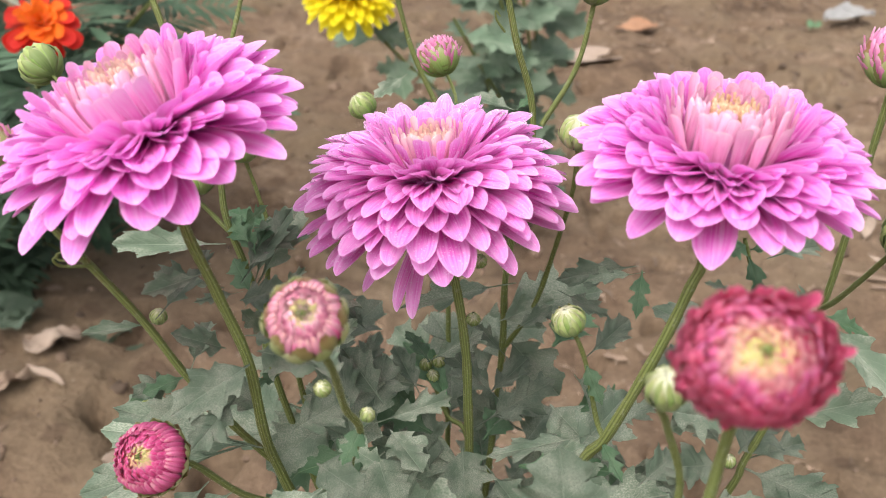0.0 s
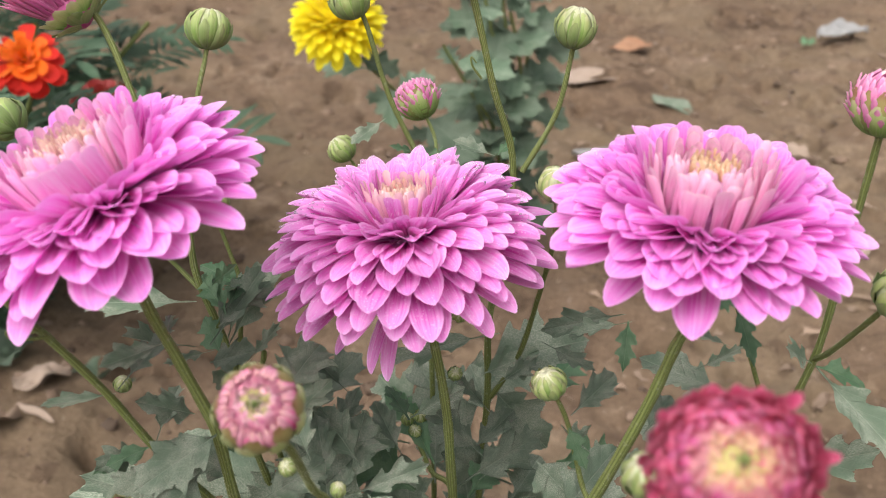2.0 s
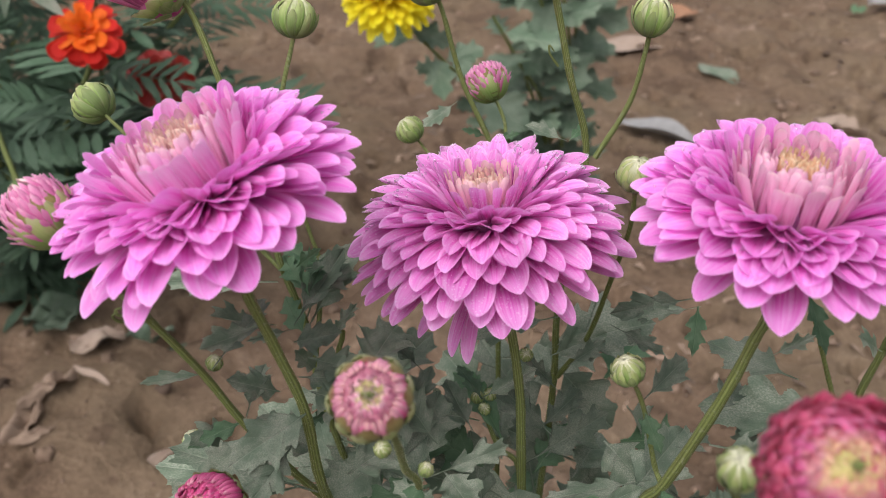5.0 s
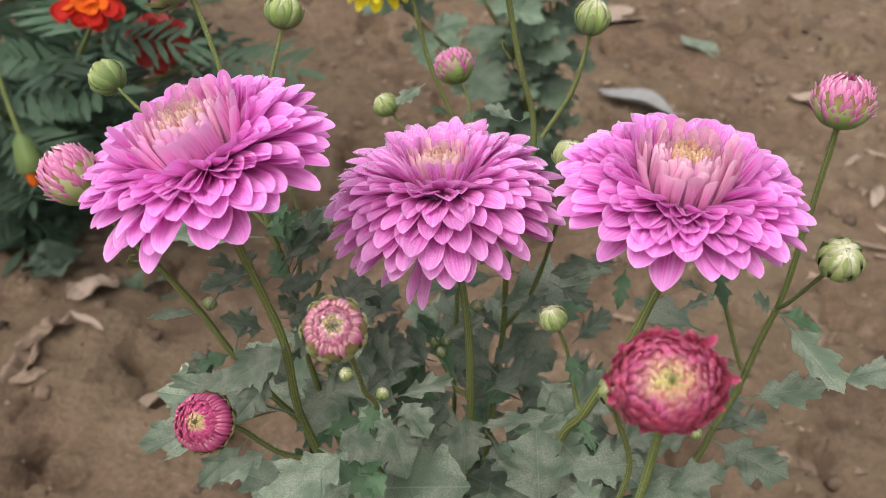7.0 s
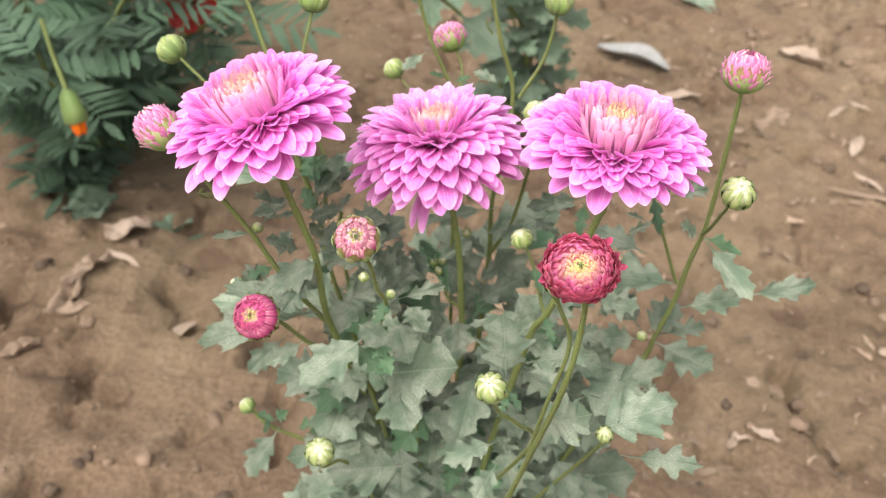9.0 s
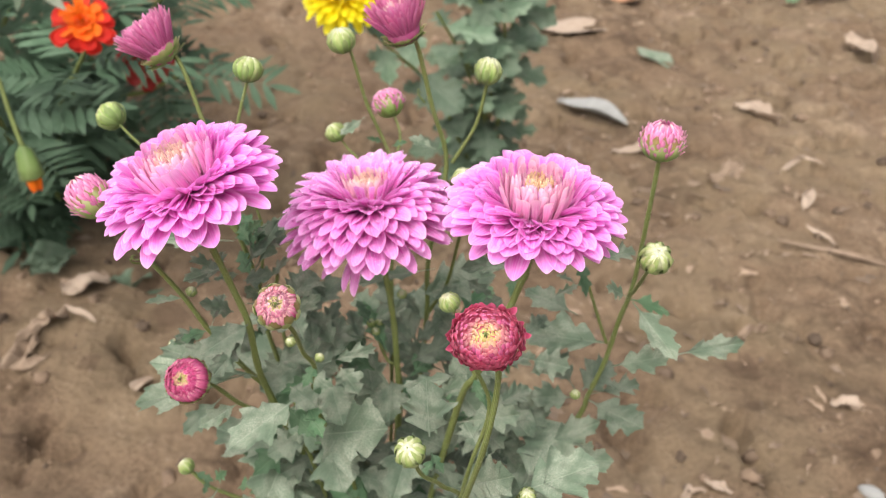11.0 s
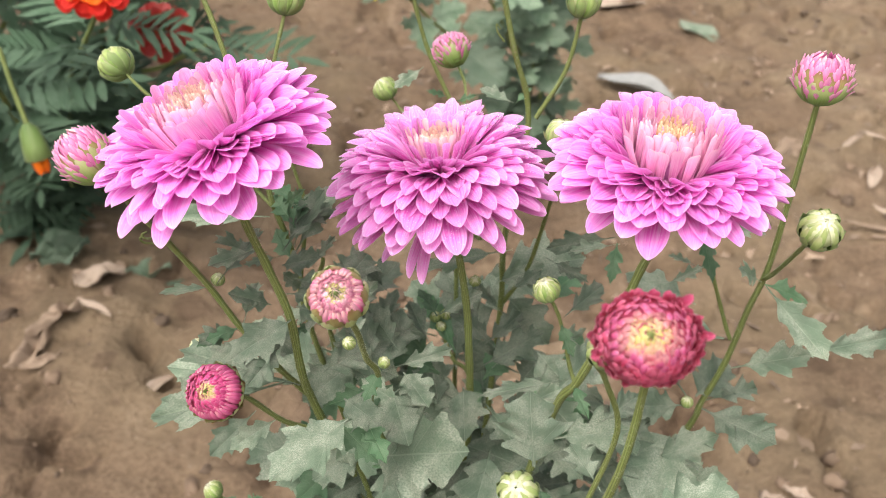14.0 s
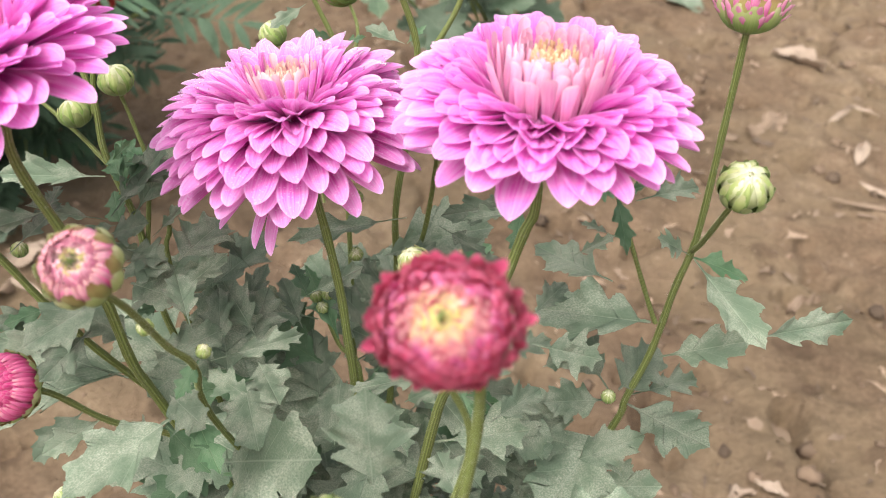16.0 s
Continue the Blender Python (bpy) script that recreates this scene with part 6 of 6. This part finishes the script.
yellow_rays = [(0.0, 0.06, 0.10, 84, 0.52, 0.10, 0.4, 0.25), (0.3, 0.14, 0.08, 62, 0.62, 0.12, 0.4, 0.0), (0.6, 0.17, 0.03, 34, 0.72, 0.18, 0.35, -0.3), (0.85, 0.17, 0.0, 2, 0.80, 0.20, 0.3, -0.45), (1.0, 0.16, -0.04, -30, 0.80, 0.20, 0.3, -0.4)]
flower_head(PLANT, (-0.100, 0.885, 0.356), (-0.1, -0.3, 1.0), (0, -1, 0), 0.049, 270, yellow_rays, [], (50, 0.16, 0.10, 0.08, 0.5, 0.07, YELLOW), YELLOW, "bright yellow double bloom", 0, (), 6)


# ---- litter on the soil ----
def dry_leaf(name, a, b, wide, material, label, curl=0.3, category="dry leaf", lift=0.004, crumple=0.0):
    """A fallen leaf lying on the soil from a to b; crumple folds it and tears its rim."""
    a, b = Vector((*a, 0)), Vector((*b, 0))
    length = (b - a).length
    seed = int(abs(a.x * 997 + a.y * 613) * 10) % 200
    rows = []
    n, cols = 19, 13
    for i in range(n):
        s = i / (n - 1)
        w = wide / 2 * math.sin(math.pi * (0.04 + 0.92 * s)) ** 0.75
        row = []
        for j in range(cols):
            u = 2 * j / (cols - 1) - 1
            tear = 1 + crumple * 0.9 * float(value_noise(np.array(s * 9.0), np.array(u * 0.4 + 3 + seed), 41))
            fold = crumple * wide * (0.9 * float(value_noise(np.array(s * 3.1 + seed), np.array(u * 1.6 + 5), 42)) + 0.4 * float(value_noise(np.array(s * 8.0 + seed), np.array(u * 4 + 9), 43)))
            side = crumple * wide * 0.5 * float(value_noise(np.array(s * 2.2 + seed), np.array(7.0), 44))
            z = lift + 0.15 * curl * length * (abs(u) ** 1.5) * 0.5 + 0.10 * curl * length * math.sin(math.pi * s) + 0.004 * math.sin(7 * s + 3 * u) * min(1, wide / 0.03)
            row.append((w * u * tear + side, length * s, z + fold))
        rows.append(row)
    me = grid_mesh(name, rows, lambda i, j: (2 * j / (cols - 1) - 1, i / (n - 1)), material)
    ob = new(name, me)
    d = (b - a).normalized()
    base = (a + b) / 2
    z = float(soil_height(base.x, base.y))
    ob.matrix_basis = frame_of((a.x, a.y, z), d, (0, 0, 1))
    return tagged(ob, label, category, group="leaf litter")


dry_leaf("dry_leaf", (0.210, 1.42), (0.326, 1.35), 0.045, DRY_GREY, "curled grey fallen leaf lying on the soil", 0.9)
dry_leaf("dry_leaf", (0.193, 1.79), (0.356, 1.81), 0.075, DRY_PINK, "pale buff fallen leaf lying on the soil", 0.25, lift=0.022)
dry_leaf("dry_leaf", (-0.328, 0.627), (-0.295, 0.681), 0.015, DRY_PINK, "small buff dry leaf on the soil", 0.4, crumple=0.3)
dry_leaf("dry_leaf", (-0.419, 0.755), (-0.372, 0.727), 0.012, DRY_PINK, "small tan dry leaf on the soil", 0.2, crumple=0.2)
dry_leaf("dry_leaf", (0.395, 1.71), (0.445, 1.62), 0.05, LEAF, "green fallen leaf on the soil", 0.4)
dry_leaf("straw", (0.505, 1.02), (0.66, 0.97), 0.010, DRY, "long pale straw on the soil", 0.1, "straw", crumple=0.3)
dry_leaf("dry_leaf", (0.292, 0.548), (0.322, 0.562), 0.012, DRY_PINK, "crumpled tan dry leaf on the soil", 0.6, crumple=1.0)
dry_leaf("dry_leaf", (0.318, 0.562), (0.345, 0.549), 0.010, DRY_PINK, "crumpled tan dry leaf on the soil", 0.6, crumple=1.0)
dry_leaf("twig", (0.352, 0.600), (0.388, 0.576), 0.005, DRY_PINK, "short pale twig on the soil", 0.1, "twig", crumple=0.4)
dry_leaf("twig", (0.376, 0.606), (0.382, 0.578), 0.005, DRY_PINK, "short pale twig on the soil", 0.1, "twig", crumple=0.4)
dry_leaf("dry_leaf", (-0.462, 0.650), (-0.432, 0.700), 0.026, DRY, "large crumpled tan dry leaf on the soil", 0.5, crumple=1.0)
dry_leaf("dry_leaf", (-0.452, 0.690), (-0.408, 0.738), 0.024, DRY, "large crumpled tan dry leaf on the soil", 0.5, crumple=1.0)
dry_leaf("dry_leaf", (-0.440, 0.645), (-0.405, 0.672), 0.016, DRY, "curled tan dry leaf on the soil", 0.6, crumple=0.9)
dry_leaf("dry_leaf", (-0.475, 0.575), (-0.440, 0.600), 0.016, DRY, "curled tan dry leaf on the soil", 0.6, crumple=0.8)
dry_leaf("dry_leaf", (0.290, 1.26), (0.372, 1.285), 0.018, DRY_PINK, "thin buff dry leaf on the soil", 0.3, crumple=0.5)
dry_leaf("dry_leaf", (0.440, 1.18), (0.500, 1.25), 0.035, DRY, "crumpled tan dry leaf on the soil", 0.5, crumple=0.9)
dry_leaf("dry_leaf", (0.520, 1.42), (0.600, 1.40), 0.030, DRY_PINK, "crumpled buff dry leaf on the soil", 0.5, crumple=0.9)
dry_leaf("dry_leaf", (0.560, 1.10), (0.590, 1.16), 0.018, DRY_PINK, "short buff dry leaf on the soil", 0.3, crumple=0.5)
dry_leaf("dry_leaf", (0.405, 0.800), (0.440, 0.830), 0.018, DRY, "curled tan dry leaf on the soil", 0.6, crumple=0.8)
dry_leaf("dry_leaf", (0.490, 0.700), (0.530, 0.690), 0.016, DRY_PINK, "curled buff dry leaf on the soil", 0.6, crumple=0.8)
dry_leaf("dry_leaf", (0.350, 1.98), (0.440, 2.01), 0.060, DRY_ORANGE, "orange-tan fallen leaf on the soil", 0.4, lift=0.015, crumple=0.2)
dry_leaf("dry_leaf", (0.820, 2.07), (0.935, 2.10), 0.080, DRY_GREY, "large grey-pink dry leaf on the soil", 0.5, lift=0.02, crumple=0.3)
dry_leaf("dry_leaf", (0.775, 2.02), (0.800, 2.06), 0.030, FRESH, "small fresh green leaf on the soil", 0.6, lift=0.012)
dry_leaf("dry_leaf", (0.830, 1.77), (0.856, 1.67), 0.045, DRY_PINK, "torn pinkish dry leaf on the soil", 0.5, lift=0.012, crumple=0.8)
dry_leaf("straw", (0.560, 1.225), (0.610, 1.278), 0.010, DRY_PINK, "short bent straw on the soil", 0.2, "straw", crumple=0.5)
dry_leaf("straw", (0.605, 1.280), (0.640, 1.252), 0.008, DRY_PINK, "short bent straw on the soil", 0.2, "straw", crumple=0.5)
dry_leaf("straw", (0.560, 1.072), (0.590, 1.026), 0.009, DRY_PINK, "short pale straw on the soil", 0.1, "straw", crumple=0.3)
dry_leaf("dry_leaf", (-0.365, 0.830), (-0.310, 0.842), 0.022, LEAF, "wilted green leaf at the foot of the marigold", 0.4, crumple=0.4)
dry_leaf("dry_leaf", (-0.440, 0.800), (-0.385, 0.812), 0.024, DRY, "tan dry leaf at the foot of the marigold", 0.5, crumple=0.8)


# one wilted leaf reuses the green darkened for shade
for a, b, wide, mat, label in (((-0.470, 0.790), (-0.435, 0.845), 0.030, LEAF, "wilted green leaf at the foot of the marigold"), ((-0.430, 0.775), (-0.380, 0.800), 0.026, DRY_PINK, "pale dry leaf at the foot of the marigold"),
                               ((-0.500, 0.820), (-0.455, 0.860), 0.034, SHADE_TONED, "wilted dark green leaf at the foot of the marigold"), ((-0.400, 0.825), (-0.345, 0.850), 0.028, LEAF, "wilted green leaf at the foot of the marigold")):
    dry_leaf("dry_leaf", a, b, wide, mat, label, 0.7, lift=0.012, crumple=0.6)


def stone(name, centre, size, label):
    rng = random.Random(4)
    rows = []
    for i in range(9):
        v = math.pi * i / 8
        rows.append([(size * math.sin(v) * math.cos(w) * rng.uniform(0.92, 1.06), 0.6 * size * math.sin(v) * math.sin(w) * rng.uniform(0.92, 1.06), 0.45 * size * math.cos(v)) for w in [2 * math.pi * k / 14 for k in range(14)]])
    ob = new(name, grid_mesh(name, rows, None, DRY_GREY, wrap=True))
    ob.matrix_basis = pose(*centre, float(soil_height(*centre)) + 0.25 * size, 0, 0, -30)
    return tagged(ob, label, "stone")


stone("stone", (0.492, 0.562), 0.014, "small pale grey stone half sunk in soil")


def litter():
    """Chips, straws and crumbled leaves too many to count."""
    rng = np.random.RandomState(21)
    verts, faces = [], []
    count = 9000
    x, y = rng.uniform(-1.3, 1.8, count), 0.35 + 3.0 * rng.rand(count) ** 1.3
    keep = (value_noise(x * 3 + 5, y * 3, 11) + 0.30 * (x > 0.15) - 0.02 > rng.rand(count) * 0.7 - 0.2)
    for px, py in zip(x[keep], y[keep]):
        length, thin = 0.005 + 0.026 * rng.rand() ** 2.6, rng.uniform(0.12, 0.55)
        ang, arch = rng.uniform(0, math.pi), rng.uniform(0.05, 0.35)
        pz = float(soil_height(px, py)) + 0.002
        c, s = math.cos(ang), math.sin(ang)
        n0 = len(verts)
        for i in range(5):
            t = i / 4 - 0.5
            w = length * thin * (1 - (2 * t) ** 2 * 0.8) * 0.5 * rng.uniform(0.3, 1.4)
            for u in (-1, 1):
                lx, ly = t * length + rng.uniform(-0.12, 0.12) * length, u * w + 0.25 * length * arch * math.sin(5 * t + px * 90)
                verts.append((px + c * lx - s * ly, py + s * lx + c * ly, pz + arch * length * (0.25 - t * t) + rng.uniform(-0.002, 0.003)))
        faces += [(n0 + 2 * i, n0 + 2 * i + 1, n0 + 2 * i + 3, n0 + 2 * i + 2) for i in range(4)]
    me = bpy.data.meshes.new("litter")
    me.from_pydata(verts, [], faces)
    me.materials.append(DRY)
    me.polygons.foreach_set("use_smooth", [True] * len(faces))
    tagged(new("leaf_litter", me), "scattered crumbs of dry tan leaves and straw on soil", "leaf litter", kind="stuff")


def clods():
    rng = np.random.RandomState(8)
    verts, faces = [], []
    for _ in range(2200):
        px, py = rng.uniform(-1.3, 1.8), 0.3 + 2.8 * rng.rand() ** 1.3
        r = 0.002 + 0.010 * rng.rand() ** 4
        pz = float(soil_height(px, py)) + r * 0.15
        n0, rows, cols = len(verts), 4, 7
        for i in range(rows + 1):
            a = math.pi * i / rows
            for j in range(cols):
                b = 2 * math.pi * j / cols
                q = r * rng.uniform(0.55, 1.3)
                verts.append((px + q * math.sin(a) * math.cos(b), py + q * math.sin(a) * math.sin(b), pz + 0.7 * q * math.cos(a)))
        for i in range(rows):
            for j in range(cols):
                k = (j + 1) % cols
                faces.append((n0 + i * cols + j, n0 + (i + 1) * cols + j, n0 + (i + 1) * cols + k, n0 + i * cols + k))
    me = bpy.data.meshes.new("clods")
    me.from_pydata(verts, [], faces)
    me.materials.append(CLOD)
    me.polygons.foreach_set("use_smooth", [True] * len(faces))
    tagged(new("soil_crumbs", me), "small dry crumbs and clods of brown soil", "soil crumbs", kind="stuff")


litter()
clods()
